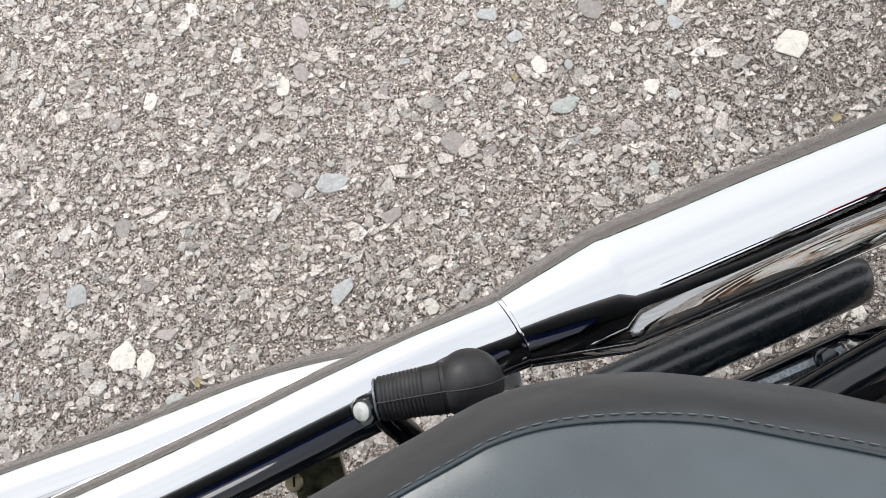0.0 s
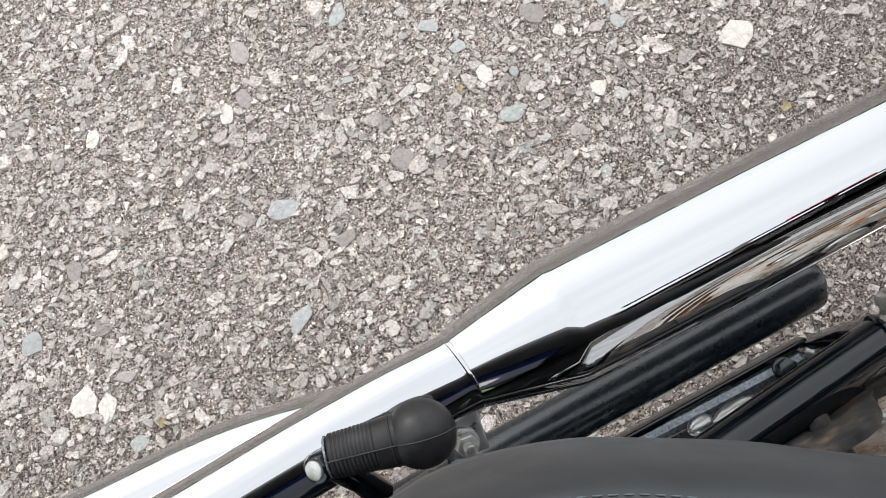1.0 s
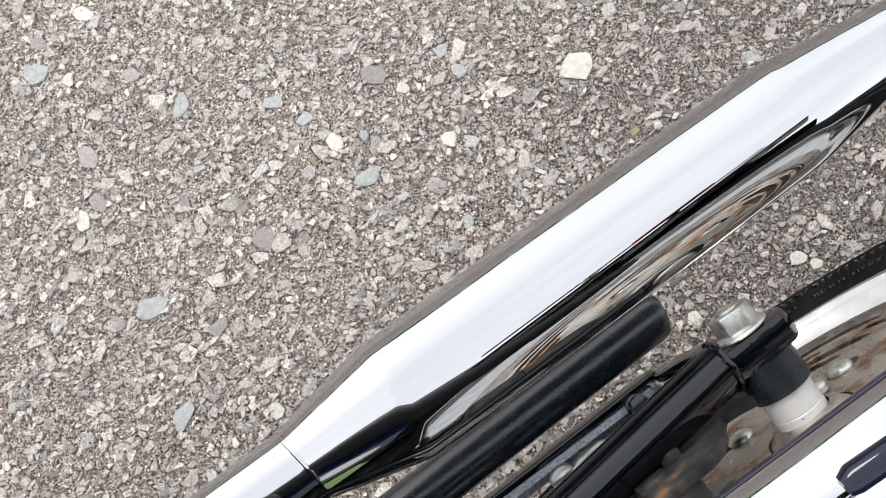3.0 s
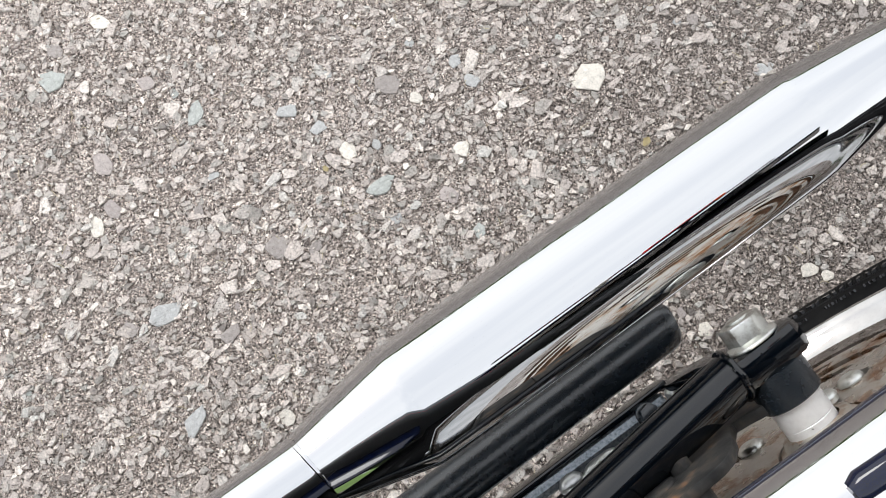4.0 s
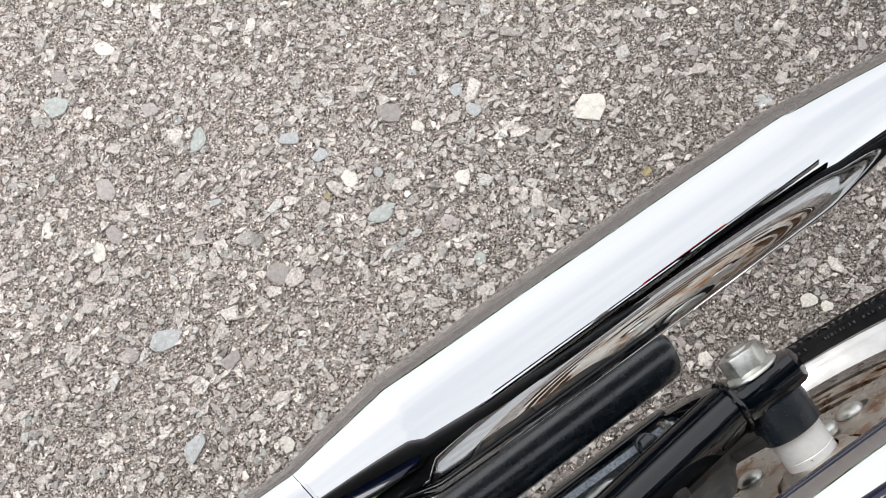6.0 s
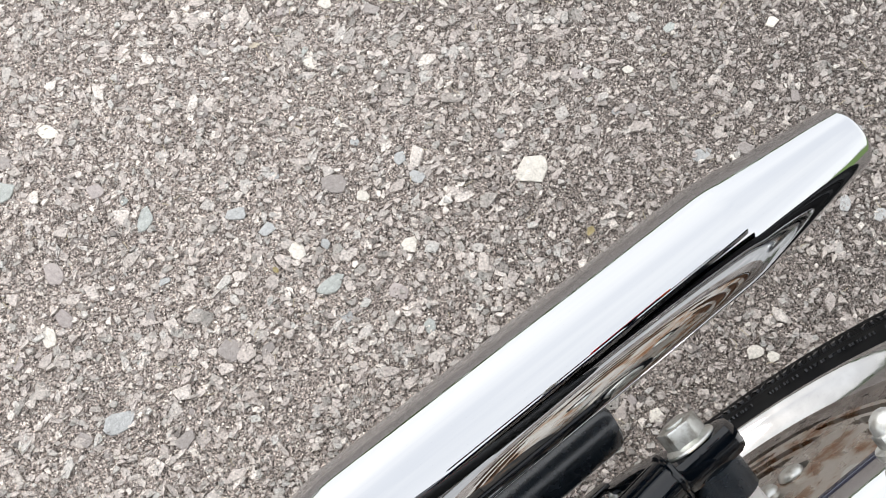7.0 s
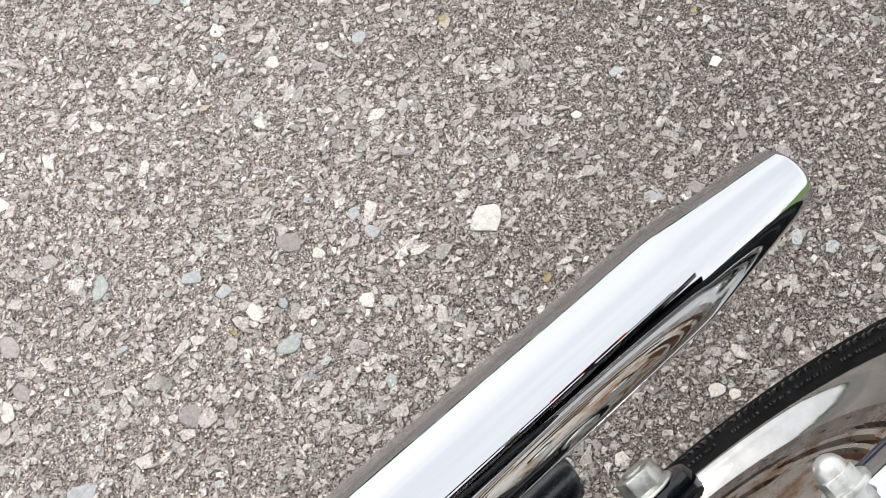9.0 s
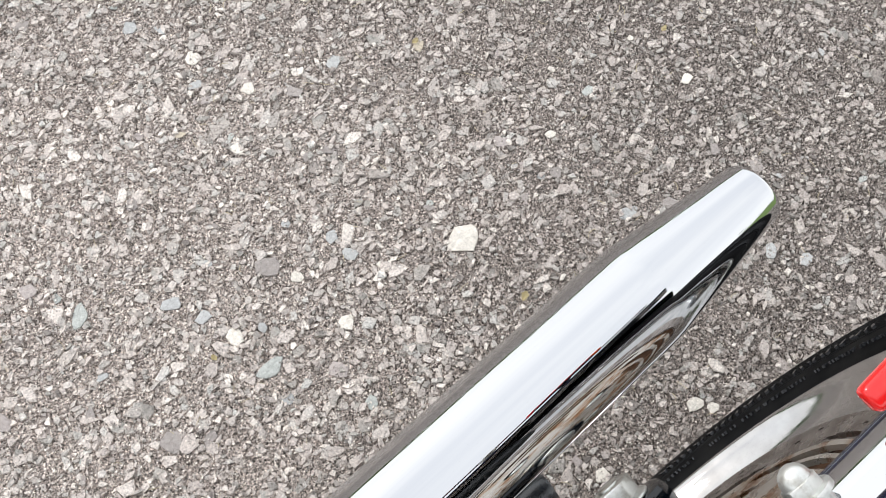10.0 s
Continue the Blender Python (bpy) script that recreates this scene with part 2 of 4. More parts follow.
straw = grain(mat("straw", (0.52, 0.45, 0.31), 0.8), 900, 0.2, 0.0005)
leaf_yellow = mat("leaf_yellow", (0.60, 0.52, 0.30), 0.7)
grass_mat = mat("grass_mat", (0.10, 0.18, 0.03), 0.8)
set_in(grass_mat, "Base Color", ramp(grass_mat, noise_tex(grass_mat, 6, 6), [(0.3, (0.06, 0.12, 0.02)), (0.7, (0.16, 0.25, 0.045))]))
leaf_mat = mat("leaf_mat", (0.05, 0.10, 0.02), 0.6)
leaf_geo = leaf_mat.node_tree.nodes.new("ShaderNodeNewGeometry")
set_in(leaf_mat, "Base Color", ramp(leaf_mat, leaf_geo.outputs["Random Per Island"], [(0.0, (0.035, 0.07, 0.012)), (1.0, (0.11, 0.19, 0.035))]))


# ---- mesh helpers ----
def to_object(name, bm, materials, parent=None, smooth=None, label=""):
    me = bpy.data.meshes.new(name)
    bm.normal_update()
    bm.to_mesh(me)
    bm.free()
    for m in materials if isinstance(materials, (list, tuple)) else [materials]:
        me.materials.append(m)
    if smooth is not None:
        for p in me.polygons:
            p.use_smooth = True
        me.set_sharp_from_angle(angle=radians(smooth))
    ob = new(name, me)
    if parent:
        ob.parent = parent
    return tagged(ob, label)


def part(name, bm, material, parent, label="", smooth=35):
    return to_object(name, bm, material, parent, smooth, label)


def curve_points(pts, steps):
    """Catmull-Rom through rows of any length."""
    p = [np.array(q, float) for q in pts]
    p = [2 * p[0] - p[1]] + p + [2 * p[-1] - p[-2]]
    out = []
    for i in range(1, len(p) - 2):
        for k in range(steps):
            t = k / steps
            a, b, c, d = p[i - 1:i + 3]
            out.append(0.5 * (2 * b + (c - a) * t + (2 * a - 5 * b + 4 * c - d) * t * t + (3 * b - a - 3 * c + d) * t ** 3))
    return out + [p[-2]]


def add_tube(bm, rows, seg=32, cap=True, mi=0):
    """A round bar along rows of x, y, z, radius."""
    rings, n = [], len(rows)
    side = None
    for i, r in enumerate(rows):
        c = Vector(r[:3])
        a, b = Vector(rows[max(i - 1, 0)][:3]), Vector(rows[min(i + 1, n - 1)][:3])
        d = (b - a).normalized() if (b - a).length > 1e-9 else Vector((1, 0, 0))
        if side is None:
            side = d.orthogonal().normalized()
        side = (side - d * side.dot(d)).normalized()
        up = d.cross(side)
        rings.append([bm.verts.new(c + (side * math.cos(k * math.tau / seg) + up * math.sin(k * math.tau / seg)) * r[3]) for k in range(seg)])
    for a, b in zip(rings, rings[1:]):
        for k in range(seg):
            f = bm.faces.new((a[k], a[(k + 1) % seg], b[(k + 1) % seg], b[k]))
            f.material_index = mi
    if cap:
        for ring, flip in ((rings[0], True), (rings[-1], False)):
            f = bm.faces.new(ring[::-1] if flip else ring)
            f.material_index = mi
    return rings


def tube(rows, seg=32, cap=True):
    bm = bmesh.new()
    add_tube(bm, rows, seg, cap)
    return bm


def rod(a, b, r, seg=24, edge=0.0):
    """A straight bar from a to b with rounded rims."""
    a, b = Vector(a), Vector(b)
    d = (b - a).normalized()
    e = edge
    rows = [(*a, max(r - e, 1e-5)), (*(a + d * e * 0.3), r - e * 0.3), (*(a + d * e), r), (*(b - d * e), r), (*(b - d * e * 0.3), r - e * 0.3), (*b, max(r - e, 1e-5))] if e else [(*a, r), (*b, r)]
    return tube(rows, seg)


def lathe_y(profile, seg, closed=False, mi=0, bm=None):
    """Turns rows of radius, y about the axle."""
    bm = bm or bmesh.new()
    rings = [[bm.verts.new((r * math.cos(k * math.tau / seg), y, r * math.sin(k * math.tau / seg))) for k in range(seg)] for r, y in profile]
    pairs = list(zip(rings, rings[1:])) + ([(rings[-1], rings[0])] if closed else [])
    for a, b in pairs:
        for k in range(seg):
            bm.faces.new((a[k], b[k], b[(k + 1) % seg], a[(k + 1) % seg])).material_index = mi
    return bm


def block(size, bevel=0.002, m=Matrix(), segments=2):
    bm = bmesh.new()
    bmesh.ops.create_cube(bm, size=1.0)
    bmesh.ops.scale(bm, vec=size, verts=bm.verts)
    if bevel:
        bmesh.ops.bevel(bm, geom=list(bm.edges), offset=bevel, segments=segments, profile=0.6, affect="EDGES")
    bmesh.ops.transform(bm, matrix=m, verts=bm.verts)
    return bm


def outline(points, depth, bevel, m=Matrix()):
    """A plate cut to an outline in x and z, y its depth, with rounded rims."""
    bm = bmesh.new()
    f = bm.faces.new([bm.verts.new((x, 0, z)) for x, z in points])
    r = bmesh.ops.extrude_face_region(bm, geom=[f])
    bmesh.ops.translate(bm, vec=(0, depth, 0), verts=[v for v in r["geom"] if isinstance(v, bmesh.types.BMVert)])
    bmesh.ops.recalc_face_normals(bm, faces=bm.faces)
    if bevel:
        bmesh.ops.bevel(bm, geom=[e for e in bm.edges if abs(e.verts[0].co.y - e.verts[1].co.y) < 1e-6], offset=bevel, segments=2, profile=0.6, affect="EDGES")
    bmesh.ops.transform(bm, matrix=m, verts=bm.verts)
    return bm


def ball(center, r, scale=(1, 1, 1), u=24, v=14):
    bm = bmesh.new()
    bmesh.ops.create_uvsphere(bm, u_segments=u, v_segments=v, radius=r)
    bmesh.ops.transform(bm, matrix=Matrix.Translation(center) @ Matrix.Diagonal((*scale, 1)), verts=bm.verts)
    return bm


def join(*bms):
    out = bms[0]
    for b in bms[1:]:
        me = bpy.data.meshes.new("tmp")
        b.to_mesh(me)
        b.free()
        out.from_mesh(me)
        bpy.data.meshes.remove(me)
    return out


def hexagon(across, height, chamfer, m):
    """A hex nut along z with chamfered corners."""
    bm = bmesh.new()
    bmesh.ops.create_cone(bm, cap_ends=True, segments=6, radius1=across / 2 / math.cos(math.pi / 6), radius2=across / 2 / math.cos(math.pi / 6), depth=height)
    bmesh.ops.bevel(bm, geom=[e for e in bm.edges if e.verts[0].co.z > 0 and e.verts[1].co.z > 0], offset=chamfer, segments=2, profile=0.5, affect="EDGES")
    bmesh.ops.bevel(bm, geom=[e for e in bm.edges if abs(e.verts[0].co.z - e.verts[1].co.z) > height * 0.4], offset=chamfer * 0.35, segments=2, profile=0.5, affect="EDGES")
    bmesh.ops.transform(bm, matrix=m, verts=bm.verts)
    return bm


def toward(place, axis):
    """A pose at place with its z along axis."""
    return Matrix.Translation(place) @ Vector(axis).to_track_quat("Z", "Y").to_matrix().to_4x4()


# ---- the ground ----
bm = bmesh.new()
bmesh.ops.create_grid(bm, x_segments=24, y_segments=24, size=60)
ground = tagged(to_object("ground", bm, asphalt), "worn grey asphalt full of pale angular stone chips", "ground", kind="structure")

bm = bmesh.new()
bmesh.ops.create_grid(bm, x_segments=160, y_segments=24, size=1)
for v in bm.verts:
    v.co = (v.co.x * 22, -7.8 + v.co.y * 6.25, 0)
    edge = min(1.0, (-1.55 - v.co.y) * 2.5)
    rise = min(1.0, max(0.0, (-2.2 - v.co.y) / 5.0))
    v.co.z = max(0.0, edge) * (0.05 + 0.05 * noise.noise(v.co * 1.3)) - 0.01 + 1.1 * rise * rise * (3 - 2 * rise)
tagged(to_object("grass_verge", bm, grass_mat, None, 60), "green mown grass bank beyond the asphalt", "grass", kind="stuff")

rng = np.random.default_rng(5)
n = 9000
c = np.stack([rng.uniform(-14, 14, n), rng.normal(-9.5, 0.45, n), np.abs(rng.normal(0.6, 0.45, n))], 1)
c[:, 2] = 1.05 + np.clip(c[:, 2] * (0.8 + 0.35 * np.sin(c[:, 0] * 1.7)), 0.02, 2.0)
tri = rng.normal(0, 0.05, (n, 3, 3))
co = (c[:, None] + tri).reshape(-1, 3)
me = bpy.data.meshes.new("hedge")
me.from_pydata(co.tolist(), [], np.arange(n * 3).reshape(-1, 3).tolist())
me.materials.append(leaf_mat)
tagged(new("hedge", me), "low dense green hedge along the grass verge", "hedge", kind="stuff")

# beyond the asphalt on the other side: a strip of grass and a dark row of trees
bm = bmesh.new()
bmesh.ops.create_grid(bm, x_segments=160, y_segments=8, size=1)
for v in bm.verts:
    v.co = (v.co.x * 50, 22 + v.co.y * 4, 0)
    v.co.z = 0.07 + 0.05 * noise.noise(v.co * 0.9)
tagged(to_object("grass_strip", bm, grass_mat, None, 60), "green grass strip along the far asphalt edge", "grass", kind="stuff")
n = 14000
c = np.stack([rng.uniform(-48, 48, n), rng.normal(26.0, 0.6, n), rng.random(n) ** 0.8], 1)
c[:, 2] *= 1.5 + 0.4 * np.sin(c[:, 0] * 0.55) + 0.3 * np.sin(c[:, 0] * 1.3 + 1.0)
co = (c[:, None] + rng.normal(0, 0.16, (n, 3, 3))).reshape(-1, 3)
co[:, 2] = np.maximum(co[:, 2], 0.02)
me = bpy.data.meshes.new("tree_row")
me.from_pydata(co.tolist(), [], np.arange(n * 3).reshape(-1, 3).tolist())
me.materials.append(leaf_mat)
tagged(new("tree_row", me), "dark green row of bushes beyond the asphalt", "bushes", kind="stuff")

# ---- the motorcycle, in its own axes: x to its tail, y to its right, z up ----
bike = tagged(new("motorcycle"), "black and chrome cruiser motorcycle leaning on its stand over asphalt", "motorcycle")
bike.matrix_world = pose(-0.0932, -0.4152, 0.2830, 14.95, 0, 6.80)

# silencer
SIL = [(-0.2466, 0.2120, 0.0150, 0.0208), (-0.2464, 0.2120, 0.0150, 0.0229), (-0.2457, 0.2119, 0.0149, 0.0236), (-0.2445, 0.2118, 0.0148, 0.0238), (-0.2250, 0.2110, 0.0138, 0.0285),
       (-0.2000, 0.2100, 0.0125, 0.0342), (-0.1930, 0.2096, 0.0120, 0.0358), (-0.1890, 0.2094, 0.0118, 0.0366), (-0.1840, 0.2092, 0.0116, 0.0368), (-0.1500, 0.2082, 0.0102, 0.0370),
       (-0.1000, 0.2072, 0.0084, 0.0370), (-0.0500, 0.2061, 0.0070, 0.0367), (0.0, 0.2050, 0.0056, 0.0363), (0.0500, 0.2039, 0.0045, 0.0358), (0.0860, 0.2031, 0.0038, 0.0356),
       (0.0950, 0.2030, 0.0037, 0.0354), (0.0985, 0.2029, 0.0036, 0.0351), (0.1030, 0.2028, 0.0036, 0.0346), (0.1300, 0.2022, 0.0033, 0.0310), (0.1600, 0.2013, 0.0028, 0.0270), (0.1780, 0.2007, 0.0025, 0.0247),
       (0.1960, 0.2002, 0.0022, 0.0225), (0.1985, 0.2002, 0.0022, 0.0220), (0.1996, 0.2002, 0.0022, 0.0212), (0.1998, 0.2002, 0.0022, 0.0203)]


def skew_joint(bm):
    """The joint is cut a little askew: its inner side lies farther back."""
    for v in bm.verts:
        fade = max(0.0, 1 - abs(v.co.x + 0.2475) / 0.045)
        v.co.x -= (0.0028 + 0.15 * (v.co.y - 0.2200)) * fade
    return bm


silencer = part("silencer", skew_joint(tube(SIL, 96, False)), chrome, bike, "polished chrome silencer with a tapered tail", 25)
part("tail_bore", tube([(0.1998, 0.2002, 0.0022, 0.0203), (0.1975, 0.2002, 0.0022, 0.0195), (0.1400, 0.2018, 0.0030, 0.0190)], 48), soot_and_gaps, silencer, "sooty black bore of the tail")
# near-black ring colours in the joint gap, so it reads as a dark line
part("joint_gap_ring", skew_joint(tube([(-0.2530, 0.2122, 0.0152, 0.0221), (-0.2450, 0.2119, 0.0150, 0.0221)], 64)), soot_and_gaps, silencer, "near-black ring filling the joint gap")

# header pipes
HEAD = curve_points([(-0.2471, 0.2121, 0.0152, 0.0200), (-0.2473, 0.2121, 0.0152, 0.0229), (-0.2515, 0.2122, 0.0154, 0.0230), (-0.3000, 0.2134, 0.0185, 0.0226), (-0.3500, 0.2126, 0.0205, 0.0226), (-0.4300, 0.2090, 0.0210, 0.0228),
                     (-0.5200, 0.2070, 0.0180, 0.0228), (-0.6200, 0.2020, 0.0050, 0.0228), (-0.7200, 0.1930, -0.0180, 0.0228), (-0.8200, 0.1800, -0.0200, 0.0228)], 8)
header = part("header_pipe", skew_joint(tube(HEAD, 64)), chrome, bike, "bright chrome header pipe")
HEAD2 = curve_points([(-0.2850, 0.2070, 0.0080, 0.0200), (-0.3330, 0.2160, -0.0160, 0.0224), (-0.3930, 0.2250, -0.0290, 0.0226), (-0.4700, 0.2280, -0.0350, 0.0226),
                      (-0.5600, 0.2340, -0.0430, 0.0226), (-0.6600, 0.2360, -0.0560, 0.0226), (-0.8000, 0.2250, -0.0700, 0.0226)], 8)
part("second_header_pipe", tube(HEAD2, 64), chrome, bike, "bright chrome header pipe joining the other")

# black lower tube with a blunt end
part("lower_tube", tube([(-0.62, 0.150, -0.075, 0.0165), (-0.4, 0.1465, -0.064, 0.0155), (-0.0300, 0.1460, -0.060, 0.0155), (-0.0240, 0.1460, -0.060, 0.0151), (-0.0205, 0.1460, -0.060, 0.0140),
                         (-0.0188, 0.1455, -0.060, 0.0125), (-0.0182, 0.1455, -0.060, 0.009), (-0.0180, 0.1455, -0.060, 0.002)], 48), satin_black, bike, "satin black tube with a blunt rounded end")


# wheel
def tyre_mesh():
    half = [(0.2335, 0.0470), (0.2370, 0.0505), (0.2400, 0.0518), (0.2420, 0.0528), (0.2470, 0.0545), (0.2550, 0.0563), (0.2576, 0.0566), (0.2580, 0.0573), (0.2592, 0.0574), (0.2596, 0.0569),
            (0.2690, 0.0580), (0.2780, 0.0580), (0.2830, 0.0566), (0.2862, 0.0538), (0.2885, 0.0490), (0.2908, 0.0390), (0.2930, 0.0250), (0.2940, 0.0120), (0.2943, 0.0)]
    prof = half + [(r, -y) for r, y in half[-2::-1]]
    prof += [(0.226, -0.040), (0.226, 0.040)]
    b = lathe_y(prof, 200, True)
    # moulded marks, as plain bars
    r0 = random.Random(3)
    for ring_r, y, h, w, gap in ((0.2660, 0.0576, 0.0125, 0.0032, 0.0046), (0.2485, 0.0548, 0.0072, 0.0016, 0.0022)):
        a = 0.0
        while a < math.tau - 0.05:
            for _ in range(r0.choice((8, 12, 16, 18))):
                ww = w * r0.uniform(0.5, 1.25)
                m = Matrix.Rotation(-a, 4, "Y") @ Matrix.Translation((ring_r, y, 0)) @ Matrix.Rotation(0.25 + r0.uniform(-0.45, 0.45), 4, "Y") @ Matrix.Rotation(-0.12 if ring_r > 0.26 else -0.22, 4, "Z")
                vs = [b.verts.new(m @ Vector((x * h / 2, yy, z * ww / 2))) for yy in (-0.001, 0.0012) for x, z in ((-1, -1), (1, -1), (1, 1), (-1, 1))]
                for q in ((0, 1, 2, 3), (7, 6, 5, 4), (0, 4, 5, 1), (1, 5, 6, 2), (2, 6, 7, 3), (3, 7, 4, 0)):
                    b.faces.new([vs[i] for i in q]).material_index = 1
                a += (ww + gap) / ring_r
            a += r0.choice((0.02, 0.03, 0.06))
    # fine radial ribs at the shoulder
    line = ((0.2605, 0.0569), (0.2690, 0.0580), (0.2780, 0.0580), (0.2830, 0.0566), (0.2858, 0.0542))
    for k in range(1200):
        m = Matrix.Rotation(-k * math.tau / 1200, 4, "Y")
        rows = [[b.verts.new(m @ Vector((r, y + d, z))) for d, z in ((-0.0008, -0.00045), (0.0004, -0.0003), (0.0004, 0.0003), (-0.0008, 0.00045))] for r, y in line]
        for p, q in zip(rows, rows[1:]):
            for i in range(3):
                b.faces.new((p[i], q[i], q[i + 1], p[i + 1]))
    return b


def disc_mesh():
    """Drilled and slotted brake disc."""
    b = bmesh.new()
    bands = ((0.0890, 0.0990, 72, 5, 34), (0.1030, 0.1130, 72, 20, 60), (0.1170, 0.1250, 72, 40, 58), (0.1300, 0.1370, 90, 10, 66))
    radii = [0.030, 0.046, 0.056, 0.0640, 0.0675, 0.0710, 0.0745, 0.0780, 0.086]
    for lo, hi, *_ in bands:
        radii += [lo + (hi - lo) * q / 5 for q in range(6)]
    radii += [0.1415, 0.1438, 0.1462, 0.1485, 0.1508, 0.1530, 0.1566]
    seg = 360
    vs = [[b.verts.new((r * math.cos(k * math.tau / seg), 0, r * math.sin(k * math.tau / seg))) for k in range(seg)] for r in radii]
    trim = (7, 2, 0, 2, 7)
    for i in range(len(radii) - 1):
        mid = (radii[i] + radii[i + 1]) / 2
        for k in range(seg):
            hole = False
            for lo, hi, every, shift, long in bands:
                if lo < mid < hi:
                    t = trim[min(4, int((mid - lo) / (hi - lo) * 5))]
                    hole = t <= (k + shift + int((mid - lo) * 700)) % every < long - t
            if 0.0640 < mid < 0.0780:
                t = (2, 0, 0, 2)[min(3, int((mid - 0.0640) / 0.0140 * 4))]
                hole = 20 + t <= k % 72 < 40 - t
            elif 0.1438 < mid < 0.1462:
                hole = k % 30 in (3, 4)
            elif 0.1485 < mid < 0.1508:
                hole = k % 30 in (11, 12)
            if not hole:
                b.faces.new((vs[i][k], vs[i + 1][k], vs[i + 1][(k + 1) % seg], vs[i][(k + 1) % seg])).material_index = int(mid < 0.128)
    bmesh.ops.delete(b, geom=[v for v in b.verts if not v.link_faces], context="VERTS")
    bmesh.ops.recalc_face_normals(b, faces=b.faces)
    r = bmesh.ops.extrude_face_region(b, geom=list(b.faces))
    bmesh.ops.translate(b, vec=(0, 0.0045, 0), verts=[v for v in r["geom"] if isinstance(v, bmesh.types.BMVert)])
    bmesh.ops.translate(b, vec=(0, 0.0460, 0), verts=b.verts)
    bmesh.ops.recalc_face_normals(b, faces=b.faces)
    return b


rim = [(0.2300, 0.0420), (0.2325, 0.0450), (0.2335, 0.0475), (0.2325, 0.0500), (0.2300, 0.0508), (0.2270, 0.0495), (0.2245, 0.0450), (0.2190, 0.0370), (0.2090, 0.0290), (0.1950, 0.0235), (0.1750, 0.0205), (0.1500, 0.0200),
       (0.1000, 0.0230), (0.0600, 0.0280), (0.0420, 0.0300), (0.0400, 0.0400), (0.0120, 0.0400)]
rim_loop = rim + [(r, -y) for r, y in rim[::-1]]
wheel = part("rear_wheel", lathe_y(rim_loop, 160, True), dish, bike, "polished solid alloy rear wheel", 40)
part("tyre", tyre_mesh(), [tyre_rubber, tyre_mark], wheel, "black tyre with moulded sidewall marks", 40)
part("brake_disc", disc_mesh(), [disc_steel, carrier_steel], wheel, "drilled and slotted steel brake disc filmed with rust", 30)
part("disc_carrier", lathe_y([(0.140, 0.0340), (0.140, 0.0375), (0.086, 0.0385), (0.086, 0.0340)], 120, True), rust, wheel, "rusty brown disc carrier", 30)
BUTTON = [(0.0000, 0.0548), (0.0020, 0.0549), (0.0032, 0.0553), (0.0060, 0.0550), (0.0082, 0.0537), (0.0092, 0.0522), (0.0094, 0.0512), (0.0088, 0.0508), (0.0088, 0.0480)]
button_mesh = None
for k in range(6):
    a = radians(-41 - 72 * k)
    b = part("disc_bolt", lathe_y([(0.0003, 0.0548)] + BUTTON[1:], 20), zinc, wheel, smooth=50) if button_mesh is None else new("disc_bolt", button_mesh)
    button_mesh = b.data
    b.parent = wheel
    b.location = (0.0640 * math.cos(a), 0, 0.0640 * math.sin(a)) if k < 5 else (0.0240, 0.0040, -0.0325)
spacer = part("axle_spacer", lathe_y([(0.0110, 0.0500), (0.0158, 0.0500), (0.0163, 0.0506), (0.0163, 0.0620), (0.0159, 0.0625), (0.0163, 0.0630), (0.0163, 0.0800), (0.0110, 0.0800)], 64), alloy, wheel, "pale machined aluminium axle spacer")
spacer.location.x = -0.0018
part("disc_hub", lathe_y([(0.0163, 0.0575), (0.0205, 0.0572), (0.0225, 0.0562), (0.0240, 0.0530), (0.0275, 0.0510), (0.0280, 0.0500)], 64), carrier_steel, wheel, "pale stained disc hub", 50)
collar = part("dust_collar", lathe_y([(0.0120, 0.0770), (0.0182, 0.0770), (0.0190, 0.0778), (0.0194, 0.0990), (0.0120, 0.0990)], 64), satin_black, wheel, "black dust collar")
collar.location.x = -0.0018


# swing arm, one leg a side
def swing_arm(s):
    arm = [(-0.0200, 0.1088 * s, 0.0000, 0.0148), (-0.0258, 0.1085 * s, 0.0, 0.0155), (-0.0830, 0.1032 * s, 0.0, 0.0158), (-0.1500, 0.0968 * s, 0.0, 0.0160), (-0.3200, 0.0810 * s, -0.004, 0.0150), (-0.4700, 0.0700 * s, -0.008, 0.0150)]
    shell = bmesh.new()
    for ring in add_tube(shell, arm, 64):
        c = sum((v.co for v in ring), Vector()) / len(ring)
        for v in ring:
            d = v.co - c
            u, w2 = abs(d.y + d.z) / 1.4142, abs(d.y - d.z) / 1.4142
            n4 = (u ** 2.2 + w2 ** 2.2) ** (1 / 2.2)
            v.co = c + d * (d.length / max(n4, 1e-6)) * 0.995
    leg = part("swing_arm_leg", shell, gloss_black, bike, "gloss black tubular swing arm leg")
    lug = outline([(-0.0225, -0.013), (-0.016, -0.0175), (0.011, -0.0185), (0.0205, -0.0160), (0.0262, -0.009), (0.0278, 0.0), (0.0262, 0.009), (0.0205, 0.0155), (0.011, 0.0172), (-0.016, 0.0165), (-0.0225, 0.0125)],
                  0.0205, 0.0052, Matrix.Translation((-0.0024, 0.0975 if s > 0 else -0.1180, 0)))
    part("axle_lug", lug, gloss_black, leg, "black axle lug with worn paint")
    weld = [(-0.0233 + 0.0003 * math.sin(k * 0.9), (0.1086 + 0.0158 * math.cos(k * math.tau / 64)) * s, 0.0158 * math.sin(k * math.tau / 64), 0.0021 + 0.00012 * math.sin(k * 1.7)) for k in range(65)]
    part("weld_bead", tube(weld, 10), gloss_black, leg)
    return leg


swing_arm(1)
swing_arm(-1)

